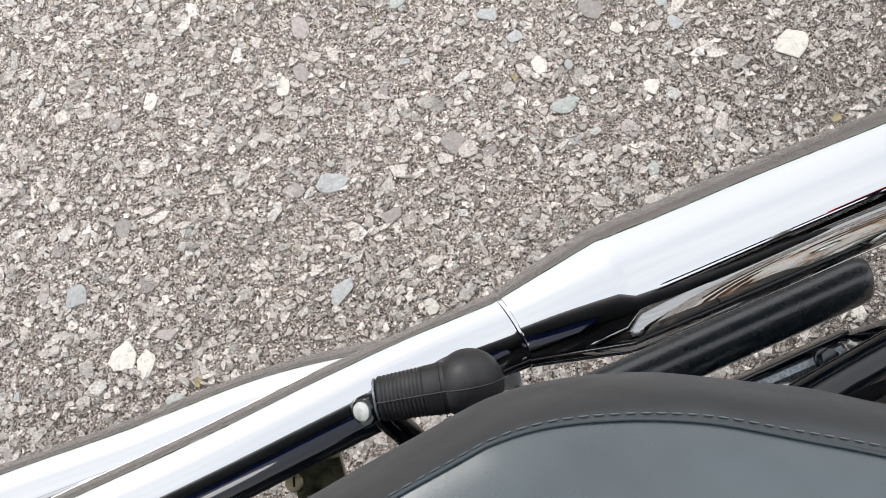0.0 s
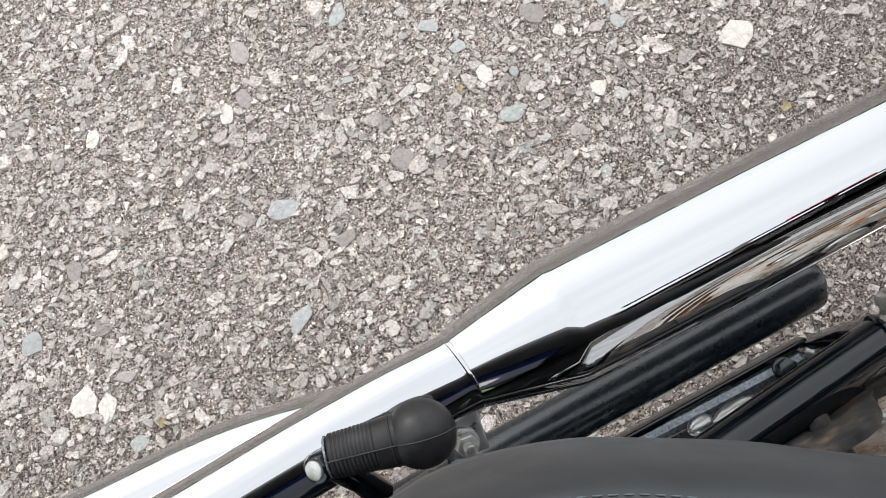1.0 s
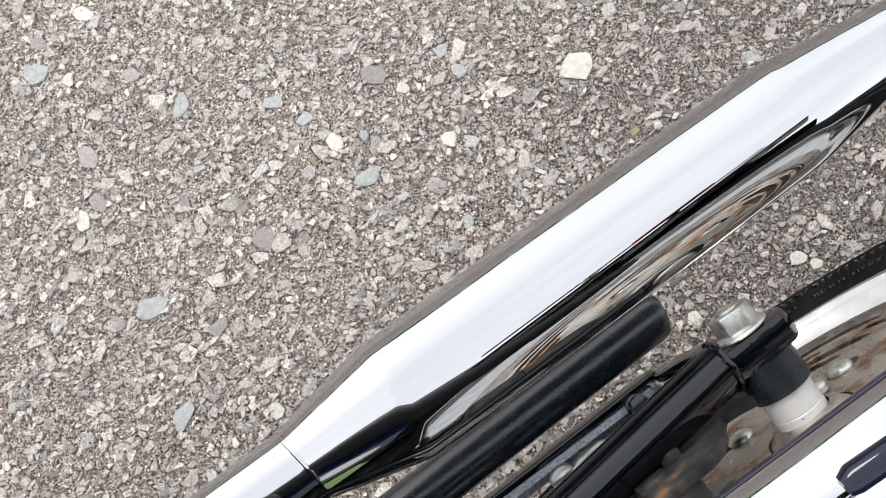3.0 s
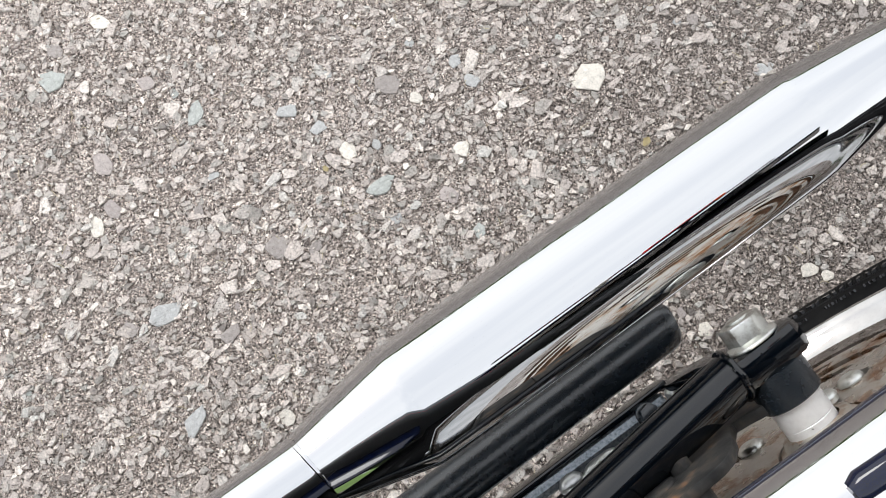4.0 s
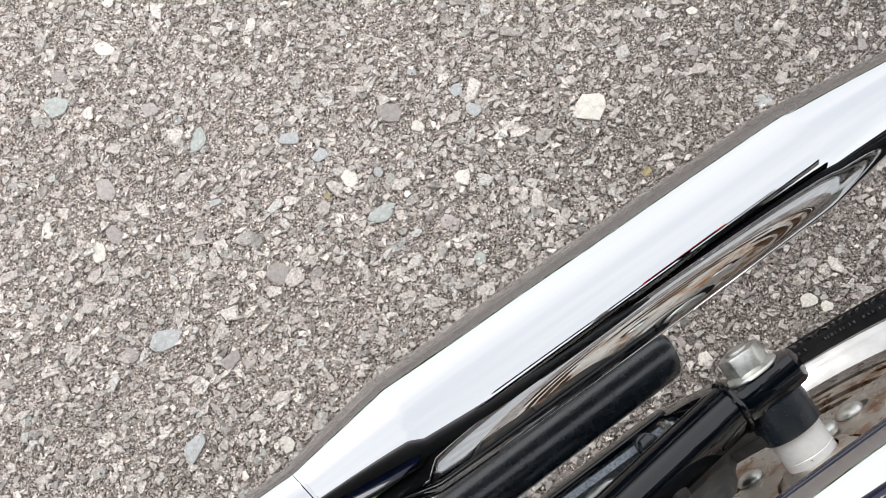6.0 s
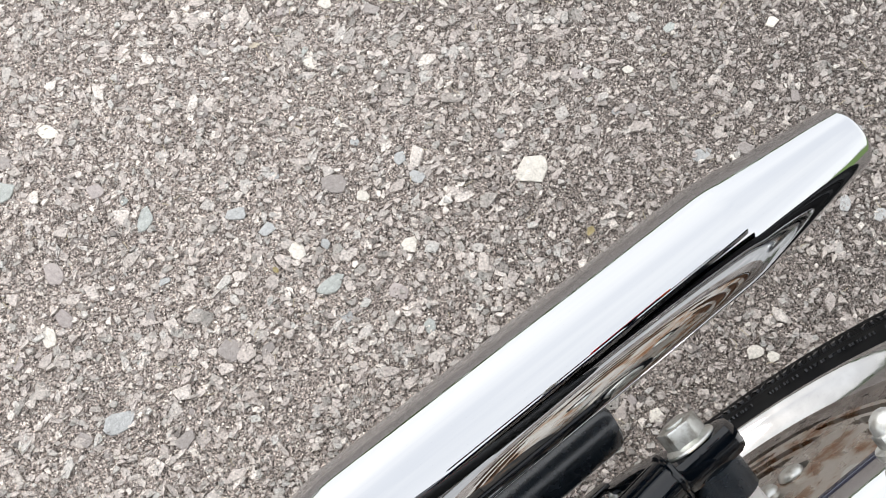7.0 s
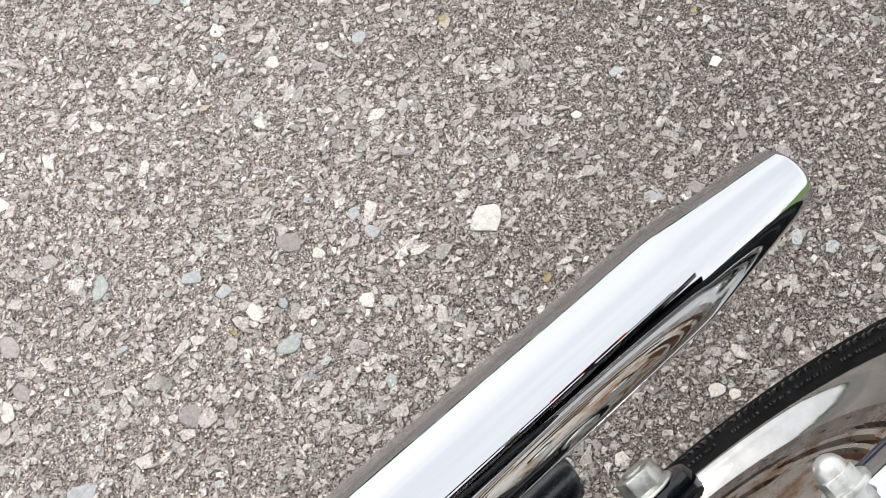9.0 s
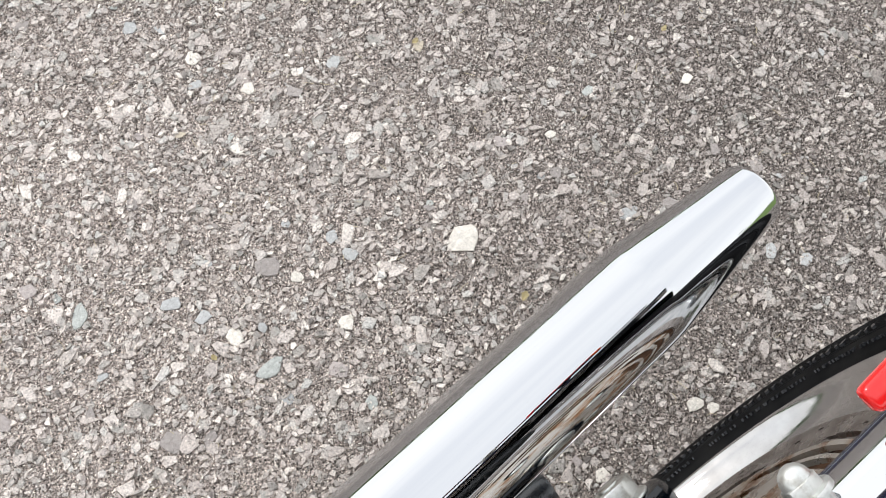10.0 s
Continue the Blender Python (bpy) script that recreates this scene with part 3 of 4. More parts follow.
# axle nut
nut = part("axle_nut", join(hexagon(0.0240, 0.0130, 0.0013, toward((0.0, 0.1272, 0), (0.0, 1, 0)) @ Matrix.Rotation(0.22, 4, "Z")),
                            lathe_y([(0.0090, 0.1180), (0.0168, 0.1180), (0.0172, 0.1189), (0.0166, 0.1200), (0.0130, 0.1218), (0.0090, 0.1222)], 48),
                            rod((0, 0.1325, 0), (0, 0.1352, 0), 0.0076, 28, 0.001)), zinc, bike, "stained zinc-plated flanged axle nut", 28)
nut.location.x = -0.0018

rod_steel = mat("rod_steel", (0.42, 0.46, 0.50), 0.42, 0.7)
set_in(rod_steel, "Base Color", ramp(rod_steel, noise_tex(rod_steel, 500, 6), [(0.35, (0.13, 0.15, 0.17)), (0.5, (0.24, 0.27, 0.30)), (0.7, (0.36, 0.39, 0.42))]))
grain(rod_steel, 600, 0.15, 0.0005, 0.35, 0.5)

# brake rod, torque plate and small fittings below the arm
torque = part("torque_plate", outline([(-0.330, -0.010), (-0.150, -0.012), (-0.066, -0.012), (-0.047, -0.008), (-0.047, 0.004), (-0.056, 0.006), (-0.150, 0.005), (-0.330, 0.005)], 0.0044, 0.0012,
                             Matrix.Translation((0, 0.1178, -0.052))), gloss_black, bike, "black torque plate along the swing arm")
part("plate_web", outline([(-0.052, -0.062), (-0.0469, -0.054), (-0.0359, -0.052), (-0.0218, -0.038), (-0.012, -0.028), (-0.010, 0.0), (-0.034, 0.002), (-0.042, -0.016), (-0.050, -0.036)], 0.0050, 0.0012, Matrix.Translation((0, 0.1155, 0))), gloss_black, torque, "black web joining the plate to the lug")
brake_rod = part("brake_rod", tube([(-0.330, 0.1165, -0.052, 0.0058), (-0.0560, 0.1115, -0.050, 0.0058), (-0.0540, 0.1115, -0.050, 0.0050)], 8), rod_steel, bike, "grey speckled steel brake rod", 20)
part("rod_bolt", join(hexagon(0.0110, 0.0085, 0.0008, toward((-0.0690, 0.1128, -0.0395), (0.05, 0.15, 1))), rod((-0.0690, 0.1118, -0.050), (-0.0690, 0.1124, -0.0435), 0.0072, 24, 0.0008)), satin_black, brake_rod, "black hex bolt", 28)
lump = ball((-0.0440, 0.1130, -0.0440), 0.0074, (1.2, 0.9, 0.8), 20, 14)
for v in lump.verts:
    v.co += v.normal * 0.0014 * noise.noise(v.co * 420)
part("rod_end", lump, zinc, brake_rod, "rough bright weld lump on the rod")
lump = ball((-0.1110, 0.1085, -0.0310), 0.0085, (1.9, 0.62, 0.9), 28, 18)
for v in lump.verts:
    v.co += v.normal * 0.0016 * noise.noise(v.co * 130)
alloy_cast = grain(mat("alloy_cast", (0.62, 0.63, 0.63), 0.28, 0.9), 300, 0.25, 0.0008, 0.2, 0.45)
arm_lever = part("brake_lever_arm", lump, alloy_cast, bike, "bright cast aluminium brake lever end")
part("lever_boss", ball((-0.1330, 0.1090, -0.0370), 0.0080, (1.1, 0.75, 0.9)), alloy_cast, arm_lever)

# caliper and its hanger, half hidden behind the arm
HANGER = [(-0.110, -0.078), (-0.034, -0.074), (-0.014, -0.050), (-0.004, -0.028), (-0.014, 0.006), (-0.024, 0.003), (-0.032, -0.003), (-0.0392, -0.006), (-0.045, 0.004), (-0.0512, 0.0214), (-0.0611, 0.0372), (-0.0718, 0.0433), (-0.110, 0.046)]
caliper = part("brake_caliper", join(block((0.070, 0.050, 0.058), 0.007, pose(-0.120, 0.058, 0.020, 0, 12, 0), 3),
                                     block((0.026, 0.052, 0.040), 0.006, pose(-0.100, 0.056, 0.000, 0, -20, 0), 3),
                                     rod((-0.100, 0.080, 0.012), (-0.100, 0.0885, 0.012), 0.0105, 28, 0.0015)), cast_dark, bike, "dark cast brake caliper with a film of dust")
part("caliper_hanger", outline(HANGER, 0.0075, 0.002, Matrix.Translation((0, 0.0790, 0))), cast_dark, caliper, "dark steel caliper hanger with rusty scuffs")
part("caliper_bolt", hexagon(0.0130, 0.0080, 0.001, toward((-0.082, 0.0900, 0.006), (0, 1, 0.1))), cast_dark, caliper, "", 28)


# mudguard rail with pressed ribs, one a side
def rail(s):
    sec = [(0.1160, 0.2066), (0.1205, 0.2068), (0.1240, 0.2084), (0.1256, 0.2115), (0.1250, 0.2175), (0.1228, 0.2240), (0.1200, 0.2288), (0.1188, 0.2300), (0.1176, 0.2310), (0.1120, 0.2368), (0.1068, 0.2412),
           (0.1058, 0.2412), (0.1050, 0.2404), (0.1040, 0.2414), (0.1030, 0.2432), (0.0990, 0.2468), (0.0950, 0.2492), (0.0905, 0.2506), (0.0880, 0.2490), (0.0880, 0.2080)]
    b = bmesh.new()
    xs = [-0.300, -0.297, -0.20, -0.10, 0.0, 0.08, 0.14, 0.20, 0.232, 0.238]
    rings = []
    for i, x in enumerate(xs):
        k = 0.86 if i in (0, len(xs) - 1) else 1.0
        rings.append([b.verts.new((x, (0.108 + (y - 0.108) * k) * s, 0.256 + (z - 0.238) * k + 0.13 * (x + 0.03))) for y, z in sec])
    m = len(sec)
    for a, c2 in zip(rings, rings[1:]):
        for k in range(m):
            q = (a[k], a[(k + 1) % m], c2[(k + 1) % m], c2[k])
            # lowest strips in blue-black, standing for a dark reflection in the chrome
            b.faces.new(q if s > 0 else q[::-1]).material_index = int(k < 4)
    b.faces.new(rings[0][::-1] if s > 0 else rings[0])
    b.faces.new(rings[-1] if s > 0 else rings[-1][::-1])
    ob = part("mudguard_rail", b, [chrome, paint], bike, "chromed ribbed mudguard rail", 50)
    cap = join(lathe_y([(0.0002, 0.0172), (0.0030, 0.0168), (0.0058, 0.0150), (0.0076, 0.0118), (0.0082, 0.0085)], 28),
               hexagon(0.0165, 0.0078, 0.0008, toward((0, 0.0048, 0), (0, 1, 0))), lathe_y([(0.0020, 0.0012), (0.0125, 0.0012), (0.0128, 0.0006), (0.0128, -0.0020), (0.0090, -0.0022), (0.0090, -0.0130), (0.0020, -0.0130)], 32))
    bmesh.ops.transform(cap, matrix=Matrix.Translation((0.0000, 0.1285 * s, 0.2520)) @ Matrix.Diagonal((0.86, 0.86 * s, 0.86, 1)), verts=cap.verts)
    if s < 0:
        bmesh.ops.reverse_faces(cap, faces=cap.faces)
    part("acorn_nut", cap, zinc, ob, "bright domed acorn nut on a washer", 40)
    return ob


rail(1)
rail(-1)
part("edge_trim", tube([(-0.094, 0.1225, 0.2830, 0.0040), (-0.090, 0.1230, 0.2835, 0.0055), (-0.05, 0.1215, 0.2890, 0.0055), (0.0, 0.1195, 0.2950, 0.0055), (0.20, 0.117, 0.320, 0.0055)], 16), paint, bike, "deep blue-black painted mudguard edge")
part("pinstripe", tube([(-0.086, 0.1253, 0.2794, 0.0006), (-0.05, 0.1245, 0.2844, 0.0006), (0.0, 0.1225, 0.2904, 0.0006), (0.20, 0.1200, 0.3154, 0.0006)], 8), dull_red, bike, "thin red pinstripe")

# red lamp at the side of the rail
lens = block((0.074, 0.013, 0.010), 0.004, pose(0.0790, 0.1390, 0.2610, 0, -7, 2), 4)
lamp_part = part("side_lamp", lens, red_lens, bike, "red plastic lamp lens", 50)
part("lamp_housing", block((0.066, 0.010, 0.005), 0.002, pose(0.0810, 0.1380, 0.2542, 0, -7, 2), 3), gloss_black, lamp_part, "black housing under the lens", 50)
part("rear_reflector", block((0.010, 0.014, 0.012), 0.003, pose(0.1180, 0.1400, 0.2625, 0, -7, 2), 3), amber, lamp_part, "orange reflector at the end", 50)
part("lamp_stem", rod((0.085, 0.122, 0.262), (0.085, 0.136, 0.262), 0.006, 20), gloss_black, lamp_part)

# mudguard over the wheel
b = bmesh.new()
prev = None
for k in range(59):
    a = radians(42 + 2.0 * k)
    ring = []
    for j in range(13):
        u = -1 + j / 6
        rr = 0.330 - 0.030 * abs(u) ** 3.2
        ring.append(b.verts.new((rr * math.cos(a), 0.088 * u, rr * math.sin(a))))
    if prev:
        for j in range(12):
            b.faces.new((prev[j], prev[j + 1], ring[j + 1], ring[j]))
    prev = ring
bmesh.ops.recalc_face_normals(b, faces=b.faces)
bmesh.ops.solidify(b, geom=list(b.faces), thickness=0.002)
guard = part("mudguard", b, paint, bike, "gloss black rear mudguard")
part("pinstripe", tube([(0.3312 * math.cos(radians(a)), 0.060, 0.3265 * math.sin(radians(a)), 0.0008) for a in range(44, 156, 3)], 8), dull_red, guard, "thin red stripe")

# side cover and frame below the seat
part("side_cover", outline([(-0.52, 0.03), (-0.30, 0.05), (-0.235, 0.10), (-0.225, 0.18), (-0.26, 0.20), (-0.50, 0.20), (-0.54, 0.14)], 0.010, 0.003, Matrix.Translation((0, 0.105, 0))), paint, bike, "gloss black side cover")
for s in (-1, 1):
    part("frame_tube", tube(curve_points([(-0.55, 0.10 * s, 0.18, 0.013), (-0.50, 0.098 * s, 0.04, 0.013), (-0.49, 0.096 * s, -0.01, 0.013), (-0.56, 0.09 * s, -0.09, 0.013), (-0.75, 0.09 * s, -0.12, 0.013)], 6), 20), gloss_black, bike)

# unseen block added so the header pipes reflect black, not pale ground
part("hidden_cover", outline([(-0.72, -0.13), (-0.37, -0.13), (-0.315, -0.10), (-0.30, 0.0), (-0.32, 0.06), (-0.72, 0.06)], 0.050, 0.012, Matrix.Translation((0, 0.073, 0))), gloss_black, bike, "gloss black unseen cover, darkening what the pipes reflect")

# seat
SEAT = [(-0.640, 0.120), (-0.620, 0.160), (-0.560, 0.190), (-0.480, 0.2005), (-0.420, 0.2030), (-0.370, 0.2045), (-0.3426, 0.2070), (-0.3138, 0.2095), (-0.2870, 0.2110), (-0.2623, 0.2066), (-0.2334, 0.1964), (-0.2063, 0.1815), (-0.1793, 0.1658),
        (-0.1592, 0.1515), (-0.1300, 0.1320), (-0.1000, 0.1135), (-0.0700, 0.0980), (-0.0400, 0.0840), (0.0000, 0.0700), (0.0300, 0.0500), (0.0450, 0.0280)]
seat_rows = curve_points(SEAT, 6)


def seam_in(x):
    """How far the seam lies inside the widest line."""
    return float(np.interp(x, (-0.40, -0.30, -0.25, -0.21, -0.17, -0.10, 0.0), (0.006, 0.006, 0.0115, 0.0165, 0.0215, 0.024, 0.024)))


def side_rows(x):
    low = [(-0.034, 0.190), (-0.012, 0.200), (-0.003, 0.215), (0.0, 0.238)]
    return low + [(-seam_in(x) * (1 - math.cos(a)), 0.238 + 0.0560 * math.sin(a)) for a in (0.28, 0.55, 0.82, 1.08, 1.32, 1.5)]


b_side, b_top = bmesh.new(), bmesh.new()
prev = None
for x, w in seat_rows:
    side = side_rows(x)
    ring = [b_side.verts.new((x, max(w + o, 0.004), z)) for o, z in side]
    ring2 = [b_side.verts.new((x, -max(w + o, 0.004), z)) for o, z in side]
    if prev:
        for k in range(len(side) - 1):
            b_side.faces.new((prev[0][k], prev[0][k + 1], ring[k + 1], ring[k]))
            b_side.faces.new((prev[1][k], ring2[k], ring2[k + 1], prev[1][k + 1]))
        b_side.faces.new((prev[0][0], ring[0], ring2[0], prev[1][0]))
    prev = (ring, ring2)
prev = None
for x, w in seat_rows:
    e = max(w - seam_in(x) * 0.98, 0.003)
    row = []
    for j in range(41):
        u = -1 + j / 20
        y = e * math.sin(u * math.pi / 2)
        d = max(e - abs(y), 0.0)
        roll = 1 - math.exp(-d / 0.012)
        z = 0.2928 + 0.008 * roll + 0.060 * min(1, d / 0.20) * math.exp(-((x + 0.45) / 0.32) ** 2) + 0.0012 * noise.noise(Vector((x * 26, y * 60, 1.0))) * roll + 0.003 * noise.noise(Vector((x * 11, y * 9, 4.0))) * roll
        z += 0.0032 * noise.noise(Vector((x * 40 + y * 14, y * 5, 9.0))) * min(1, d / 0.05)
        row.append(b_top.verts.new((x, y, z)))
    if prev:
        for j in range(40):
            b_top.faces.new((prev[j], row[j], row[j + 1], prev[j + 1]))
    prev = row
bmesh.ops.recalc_face_normals(b_top, faces=b_top.faces)
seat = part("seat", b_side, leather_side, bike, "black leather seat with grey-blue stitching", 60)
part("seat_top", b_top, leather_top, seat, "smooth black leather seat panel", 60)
cord = [(x, w - seam_in(x) * 0.97, 0.2938, 0.0006) for x, w in seat_rows]
part("piping", tube(cord, 8), cord_mat, seat, "grey-blue cord along the seat seam")
under = [(x, w - 0.0066, 0.2090, 0.0008) for x, w in seat_rows if -0.30 < x < -0.08]
part("lower_piping", tube(under, 8), dull_red, seat, "thin red piping under the seat edge")
st = bmesh.new()
line = np.array([(x, w - seam_in(x) * 0.80, 0.2380 + 0.0560 * math.sqrt(1 - 0.2 ** 2) + 0.0002) for x, w in curve_points(SEAT, 24)])
steps = np.concatenate([[0], np.cumsum(np.linalg.norm(np.diff(line, axis=0), axis=1))])
pos = 0.02
while pos < steps[-1] - 0.02:
    a = [np.interp(pos, steps, line[:, i]) for i in range(3)]
    c2 = [np.interp(pos + 0.0032, steps, line[:, i]) for i in range(3)]
    mid = [(p + q) / 2 for p, q in zip(a, c2)]
    add_tube(st, [(*a, 0.0002), (mid[0], mid[1], mid[2] + 0.0002, 0.00030), (*c2, 0.0002)], 6)
    pos += 0.0050
part("stitching", st, thread_mat, seat, "row of grey-blue stitches")

# folded passenger peg
AX0, AX1 = Vector((-0.3292, 0.2107, 0.0585)), Vector((-0.2903, 0.2017, 0.0640))
dirp = (AX1 - AX0).normalized()
rows = []
L = (AX1 - AX0).length
for k in range(161):
    t = k / 160
    r = 0.0116 + 0.0020 * t
    if 0.06 < t < 0.62:
        r -= 0.00042 * (0.5 + 0.5 * math.cos(t * 122)) ** 2
    if t < 0.06:
        r -= 0.0032 * (1 - t / 0.06) ** 2
    rows.append((*(AX0 + dirp * L * t), r))
peg = part("footpeg", tube(rows, 40), peg_rubber, bike, "folded black rubber footpeg with a ball end", 60)
part("peg_ball", ball(AX1 + dirp * 0.0075, 0.0178, (1, 1, 1), 40, 26), peg_rubber, peg, "round rubber ball end", 60)
seam_c = AX1 + dirp * 0.0075
seam_v = Vector((0.05, -0.08, 0.99))
seam_v = (seam_v - dirp * seam_v.dot(dirp)).normalized()
part("peg_seam", tube([(*(seam_c + (dirp * math.cos(a) + seam_v * math.sin(a)) * 0.0178), 0.0005) for a in [radians(q) for q in range(-30, 150, 6)]]
                      + [(*(AX1 - dirp * t + seam_v * (0.0138 - t * 0.05)), 0.0005) for t in (0.004, 0.02, 0.04)], 6), rubber, peg)
part("peg_rim", rod(AX1 - dirp * 0.0072, AX1 - dirp * 0.0061, 0.0138, 40, 0.0004), peg_rubber, peg, "raised rubber rim beside the ball", 50)
part("peg_collar", rod(AX0 - dirp * 0.0009, AX0 + dirp * 0.0004, 0.0110, 36, 0.0004), grey_steel, peg, "thin grey collar")
part("pivot_pin", rod((-0.3394, 0.2086, 0.0610), (-0.3300, 0.2072, 0.0490), 0.0054, 32, 0.0010), zinc, peg, "dull grey pivot pin")
yoke = join(tube([(-0.3386, 0.2085, 0.0598, 0.0064), (-0.3382, 0.2085, 0.0593, 0.0074), (-0.3340, 0.2078, 0.0540, 0.0080), (-0.3300, 0.2070, 0.0480, 0.0080)], 32),
            tube([(-0.3308, 0.2072, 0.0490, 0.0090), (-0.3290, 0.1990, 0.0330, 0.0078), (-0.3240, 0.1850, 0.0040, 0.0078), (-0.3190, 0.1700, -0.0120, 0.0085)], 28),
            block((0.060, 0.014, 0.024), 0.003, pose(-0.3050, 0.1560, -0.0220, 10, 0, 4)))
part("peg_bracket", yoke, gloss_black, peg, "gloss black peg yoke and bracket", 50)
stud = part("bracket_bolt", join(hexagon(0.0125, 0.0075, 0.0008, toward((-0.2630, 0.1690, -0.0170), (0.1, -0.25, 1))), rod((-0.2640, 0.1705, -0.026), (-0.2622, 0.1668, -0.0055), 0.0036, 20, 0.0006),
                                  rod((-0.2638, 0.1702, -0.0245), (-0.2634, 0.1695, -0.0212), 0.0092, 28, 0.0006)), zinc, bike, "bright bolt and nut on the exhaust bracket", 28)
part("exhaust_tab", block((0.026, 0.034, 0.005), 0.0012, pose(-0.2620, 0.1780, -0.0270, 14, 0, -8)), alloy_cast, stud, "pale steel exhaust tab")
plate = part("pipe_clamp", join(block((0.030, 0.026, 0.007), 0.002, pose(-0.3800, 0.1735, -0.0320, 18, 0, -10)), block((0.007, 0.026, 0.024), 0.002, pose(-0.3690, 0.1700, -0.0400, 18, 0, -10))), olive_plate, bike, "yellow passivated pipe clamp")
part("clamp_screw", join(rod((-0.3930, 0.1775, -0.0330), (-0.3933, 0.1794, -0.0225), 0.0056, 24, 0.0010)), brass, plate, "slotted screw head")
# the slot's shade as a near-black strip lying on the uncut head
part("screw_slot", block((0.0104, 0.0012, 0.0006), 0, pose(-0.3933, 0.1794, -0.0224, -9, 0, 70)), soot_and_gaps, plate)


# ---- stones and grit in the asphalt ----
MARKS = [("p", -0.002, 0.000, 19), ("b", -0.441, 0.000, 14), ("b", -0.461, -0.101, 13), ("p", -0.460, 0.102, 10), ("t", -0.328, 0.004, 11), ("p", -0.229, 0.052, 9), ("p", 0.064, -0.252, 8),
         ("p", 0.075, -0.265, 7), ("b", -0.101, 0.080, 8), ("b", -0.241, 0.086, 8), ("b", -0.259, 0.116, 10), ("g", -0.220, 0.007, 12)]
MARKS += [("g", -0.435, 0.256, 13), ("p", -0.371, 0.290, 10), ("k", -0.360, 0.208, 10), ("k", -0.430, 0.157, 12), ("b", -0.347, 0.093, 6), ("k", -0.441, 0.113, 10), ("p", -0.139, 0.000, 8)]
MARKS += [("t", -0.166, 0.091, 12), ("b", -0.097, 0.054, 8), ("p", -0.150, 0.065, 8), ("b", -0.203, 0.044, 6), ("n", 0.007, -0.080, 5), ("t", -0.399, -0.047, 10), ("g", -0.334, 0.157, 11)]
MARKS += [("p", -0.656, -0.099, 14), ("p", -0.639, -0.110, 11), ("b", -0.684, -0.034, 13), ("t", -0.631, 0.014, 10), ("k", -0.616, -0.090, 9), ("p", -0.581, 0.125, 9)]
MARKS += [("b", -0.132, 0.400, 8), ("b", 0.011, 0.236, 8), ("n", 0.091, 0.199, 7), ("p", -0.075, 0.263, 9), ("p", 0.133, 0.037, 6), ("p", 0.281, 0.003, 7), ("t", 0.250, -0.073, 7), ("n", -0.157, 0.261, 5)]

def chips(name, count, size_lo, size_hi, sides, height, box, seed, material, label, skew=2.2, lean=0.25, rimmed=True):
    """Many flat angular chips as one mesh, undercut so that dark joints stay between them."""
    r = np.random.default_rng(seed)
    x0, x1, y0, y1 = box
    n = count
    c = np.stack([r.uniform(x0, x1, n), r.uniform(y0, y1, n)], 1)
    keep = np.ones(n, bool)
    for _, mx, my, mm in MARKS:
        keep &= np.hypot(c[:, 0] - mx, c[:, 1] - my) > mm * 0.00078 + size_lo
    c = c[keep]
    n = len(c)
    s = size_lo + (size_hi - size_lo) * r.random(n) ** skew
    s *= np.where(c[:, 0] > 0.05 + 0.12 * np.sin(c[:, 1] * 9), 0.85, 1.0)
    ang = np.sort((np.arange(sides) + r.uniform(-0.45, 0.45, (n, sides))) * math.tau / sides, axis=1) + r.uniform(0, math.tau, (n, 1))
    rad = r.uniform(0.60, 1.18, (n, sides))
    el = 1.0 + 1.3 * r.random((n, 1)) ** 1.6
    px, py = np.cos(ang) * rad * el ** 0.5, np.sin(ang) * rad / el ** 0.5
    # most long chips lie along one way, as they were rolled in
    rot = r.normal(0.25, 0.9, (n, 1))
    qx, qy = px * np.cos(rot) - py * np.sin(rot), px * np.sin(rot) + py * np.cos(rot)
    h = height * (0.30 + 1.0 * r.random((n, 1))) * (s[:, None] / size_hi) ** 0.5
    tx, ty = r.normal(0, lean, (n, 1)), r.normal(0, lean, (n, 1))
    S = s[:, None]
    rim_k = r.uniform(0.72, 0.97, (n, sides))
    lift = (qx * tx + qy * ty) * S
    base = np.stack([c[:, :1] + qx * S * 0.86, c[:, 1:] + qy * S * 0.86, np.full((n, sides), -0.0006)], 2)
    mid = np.stack([c[:, :1] + qx * S, c[:, 1:] + qy * S, np.maximum(h * 0.72 + lift, 0.00005)], 2)
    top = np.stack([c[:, :1] + qx * S * rim_k, c[:, 1:] + qy * S * rim_k, np.maximum(h + lift * rim_k + r.normal(0, 0.03, (n, sides)) * S, 0.0001)], 2)
    rows = [base, mid, top] if rimmed else [base, top]
    verts = np.concatenate(rows, 1).reshape(-1, 3)
    k, m = sides, len(rows)
    i = np.arange(k)
    quads = np.stack([i, (i + 1) % k, (i + 1) % k + k, i + k], 1).reshape(-1)
    loops_one = np.concatenate([quads + k * q for q in range(m - 1)] + [i + (m - 1) * k])
    loops = (loops_one[None] + (np.arange(n) * m * k)[:, None]).reshape(-1)
    totals = np.tile(np.array([4] * ((m - 1) * k) + [k]), n)
    starts = np.concatenate([[0], np.cumsum(totals)[:-1]])
    me = bpy.data.meshes.new(name)
    me.vertices.add(len(verts))
    me.vertices.foreach_set("co", verts.astype(np.float32).ravel())
    me.loops.add(len(loops))
    me.loops.foreach_set("vertex_index", loops.astype(np.int32))
    me.polygons.add(len(totals))
    me.polygons.foreach_set("loop_start", starts.astype(np.int32))
    me.polygons.foreach_set("use_smooth", np.zeros(len(totals), dtype=bool))
    me.update(calc_edges=True)
    me.materials.append(material)
    return tagged(new(name, me), label, "stones", kind="stuff")


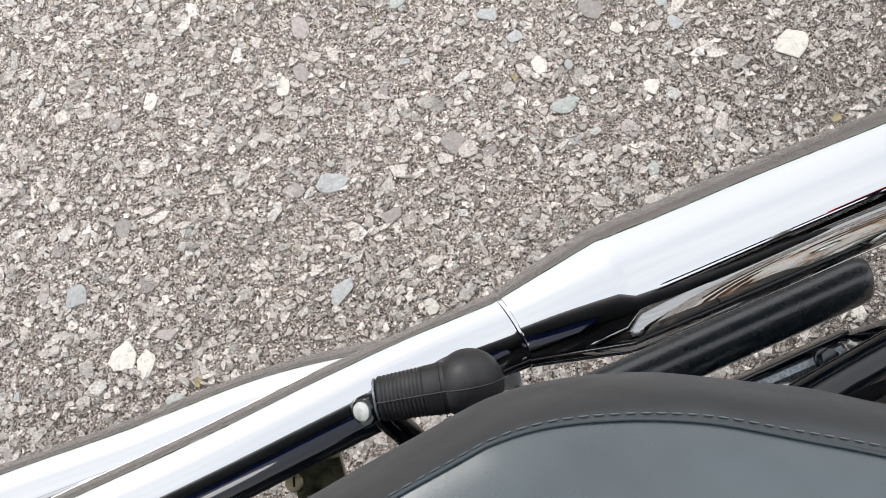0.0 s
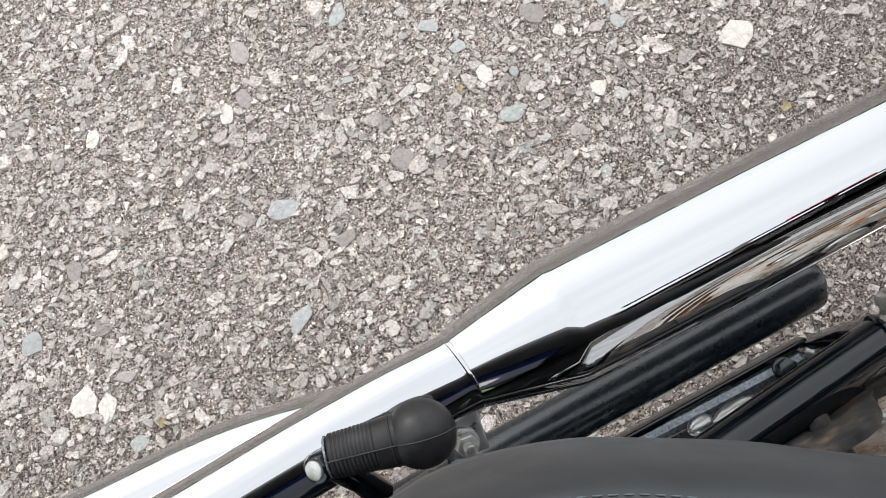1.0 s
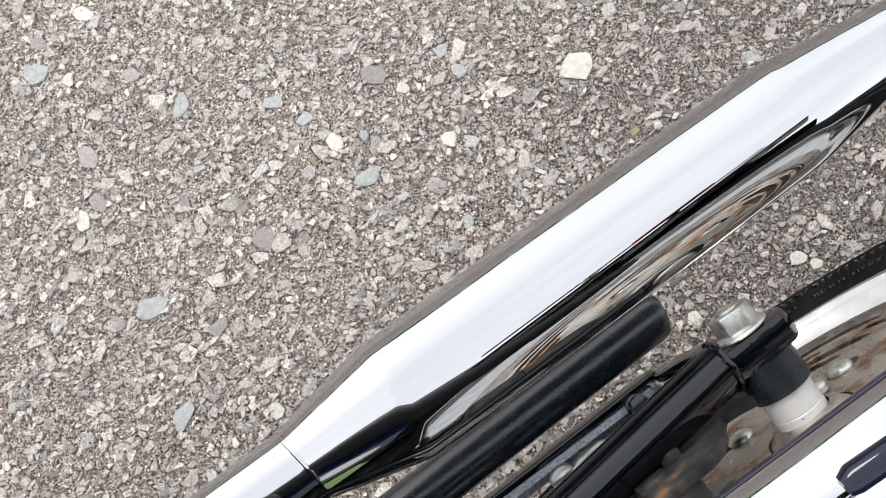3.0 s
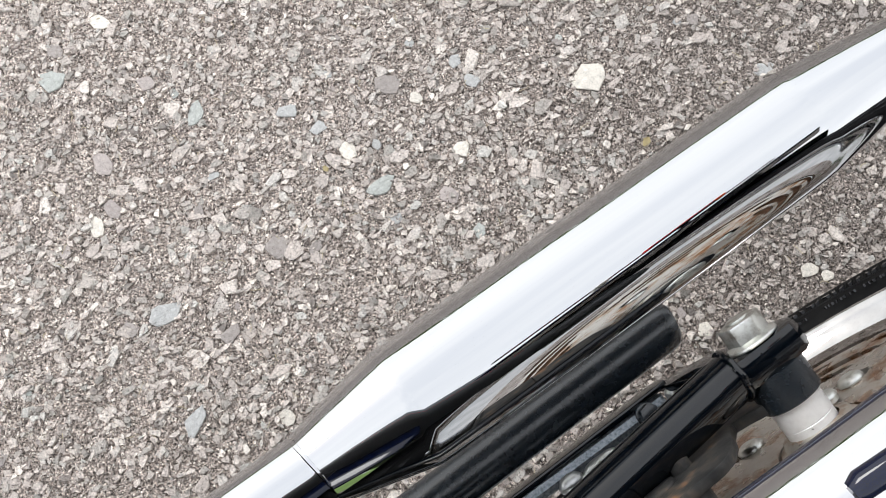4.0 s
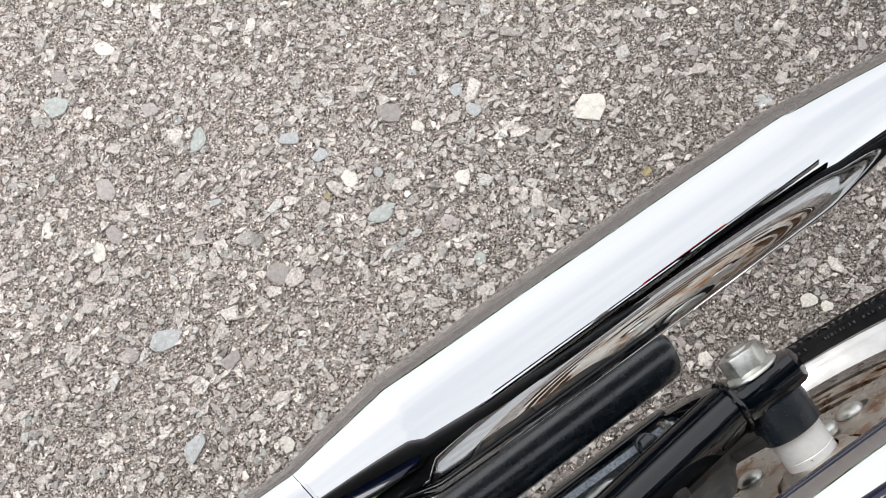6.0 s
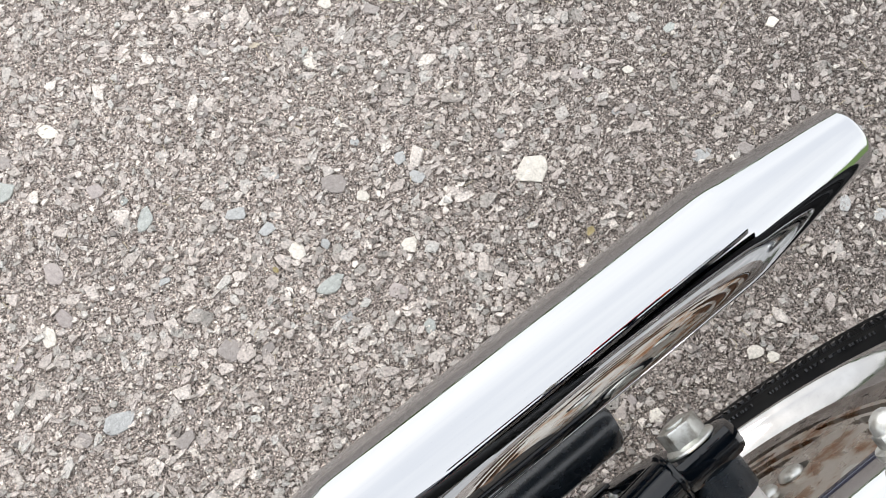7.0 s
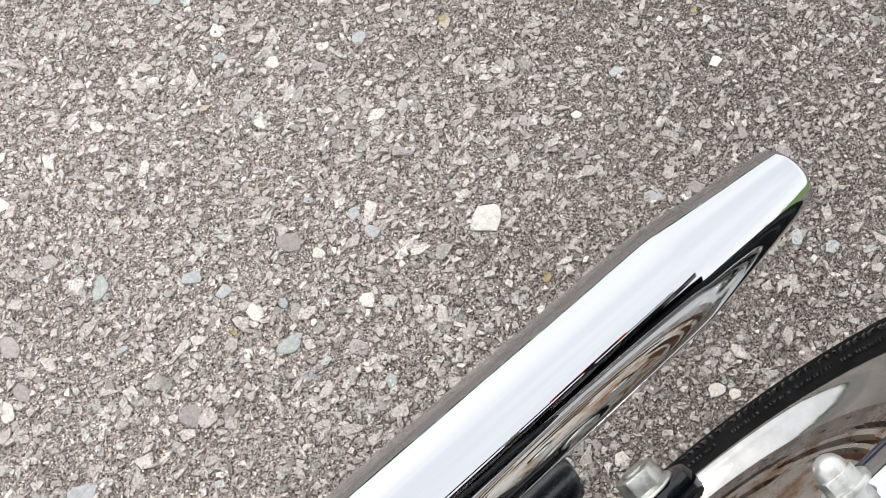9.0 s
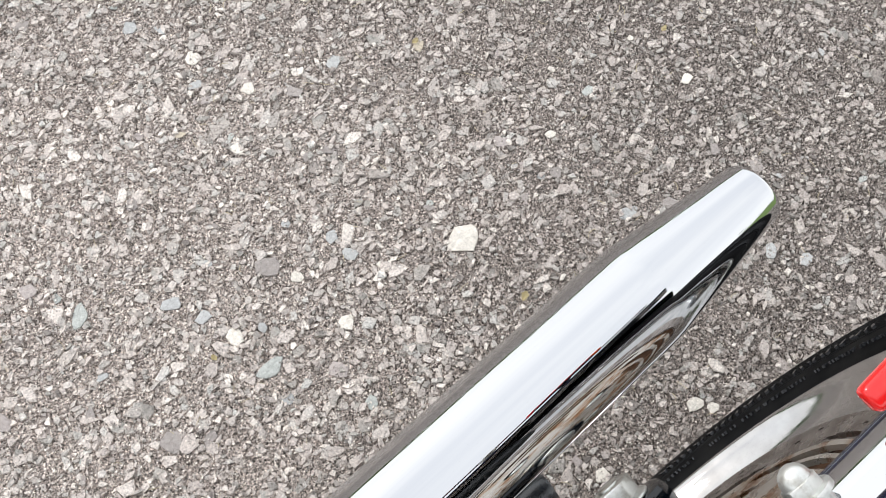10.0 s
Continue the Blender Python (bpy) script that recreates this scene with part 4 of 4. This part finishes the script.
BOX = (-0.82, 0.54, -0.38, 0.54)
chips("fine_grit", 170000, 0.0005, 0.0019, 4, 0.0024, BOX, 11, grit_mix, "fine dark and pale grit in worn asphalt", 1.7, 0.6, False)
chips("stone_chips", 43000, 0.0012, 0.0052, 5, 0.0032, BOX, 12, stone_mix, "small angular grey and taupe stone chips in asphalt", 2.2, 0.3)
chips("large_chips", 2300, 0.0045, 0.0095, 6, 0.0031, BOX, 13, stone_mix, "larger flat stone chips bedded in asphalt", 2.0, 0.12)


def stone_mesh(seed):
    r = np.random.default_rng(seed)
    k = 14
    corners = r.integers(5, 8)
    ca = np.sort((np.arange(corners) + r.uniform(-0.36, 0.36, corners)) * math.tau / corners)
    cr = r.uniform(0.72, 1.12, corners)
    el = r.uniform(1.0, 1.6)
    cx, cy = np.append(np.cos(ca) * cr, math.cos(ca[0]) * cr[0]), np.append(np.sin(ca) * cr, math.sin(ca[0]) * cr[0])
    spread = np.arange(k) * corners / k
    ox, oy = np.interp(spread, np.arange(corners + 1), cx), np.interp(spread, np.arange(corners + 1), cy)
    a, rad = np.arctan2(oy, ox), np.hypot(ox, oy) * r.uniform(0.95, 1.05, k)
    b = bmesh.new()
    rings = []
    for kk, z in ((0.97, -0.08), (1.0, 0.06), (0.94, 0.13), (0.62, 0.16), (0.25, 0.15)):
        rings.append([b.verts.new((math.cos(t) * q * el ** 0.5 * kk, math.sin(t) * q / el ** 0.5 * kk, z + r.normal(0, 0.012))) for t, q in zip(a, rad)])
    for p, q in zip(rings, rings[1:]):
        for i in range(k):
            b.faces.new((p[i], p[(i + 1) % k], q[(i + 1) % k], q[i]))
    b.faces.new(rings[-1])
    me = bpy.data.meshes.new("stone")
    b.normal_update()
    b.to_mesh(me)
    b.free()
    return me


def stone(x, y, size, material, mesh, turn):
    ob = new("stone", mesh)
    ob.parent = ground
    ob.location, ob.rotation_euler, ob.scale = (x, y, 0.0009), (0, 0, turn), (size, size, min(size, 0.011))
    ob.material_slots[0].link = "OBJECT"
    ob.material_slots[0].material = material
    return ob


meshes = [stone_mesh(40 + i) for i in range(14)]
for me in meshes:
    me.materials.append(taupe_stone)
KINDS = {"p": pale_stone, "b": blue_stone, "k": pink_stone, "g": green_stone, "t": taupe_stone, "n": tan_stone}
rs = random.Random(8)
for i, (kind, x, y, mm) in enumerate(MARKS):
    stone(x, y, mm * 0.00102, KINDS[kind], meshes[i % 14], rs.uniform(0, 6.28))
for i in range(230):
    kind = rs.choice("ttttkkkkbbggpptn"[:15])
    x, y = rs.uniform(-0.82, 0.52), rs.uniform(-0.42, 0.52)
    if all((x - q[1]) ** 2 + (y - q[2]) ** 2 > 0.0006 for q in MARKS):
        stone(x, y, 0.0040 + 0.0055 * rs.random() ** 2, KINDS[kind], meshes[rs.randrange(14)], rs.uniform(0, 6.28))

# dry straws and leaf scraps between the chips
b = bmesh.new()
for i in range(420):
    x, y, a, l = rs.uniform(-0.82, 0.52), rs.uniform(-0.42, 0.52), rs.uniform(0, 6.28), rs.uniform(0.004, 0.012)
    bend = rs.uniform(-0.8, 0.8)
    pts = [(x + l * t * math.cos(a + bend * t), y + l * t * math.sin(a + bend * t), 0.0022 + 0.001 * math.sin(t * 3), 0.00028) for t in (0, 0.35, 0.7, 1)]
    add_tube(b, pts, 5)
tagged(to_object("straw_bits", b, straw, None, 60), "pale dry straw bits scattered on the asphalt", "debris", kind="stuff")


def leaf_scrap(x, y, size, turn):
    """A small torn, curled bit of dry leaf."""
    b = bmesh.new()
    rows = []
    for i in range(7):
        u = i / 6
        w = size * 0.42 * math.sin(math.pi * (0.08 + 0.84 * u)) * (0.8 + 0.4 * noise.noise(Vector((x * 90, i * 1.7, y * 90))))
        rows.append([b.verts.new((size * (u - 0.5), w * v, 0.0032 + 0.16 * size * (u - 0.5) ** 2 * 4 * 0.6 + 0.10 * size * v * v)) for v in (-1, -0.5, 0, 0.5, 1)])
    for p, q in zip(rows, rows[1:]):
        for k in range(4):
            b.faces.new((p[k], q[k], q[k + 1], p[k + 1]))
    bmesh.ops.solidify(b, geom=list(b.faces), thickness=0.0003)
    ob = to_object("leaf_scrap", b, leaf_yellow, None, 60)
    ob.matrix_world = pose(x, y, 0, 0, 0, turn)
    return tagged(ob, "small dry yellow leaf scrap lying on asphalt", "leaf", "dry leaf scraps")


for q in ((0.007, -0.080, 0.010, 30), (-0.255, 0.046, 0.007, 100), (0.300, 0.060, 0.008, 200), (-0.600, -0.140, 0.009, 75), (0.091, 0.204, 0.008, 10)):
    leaf_scrap(*q)
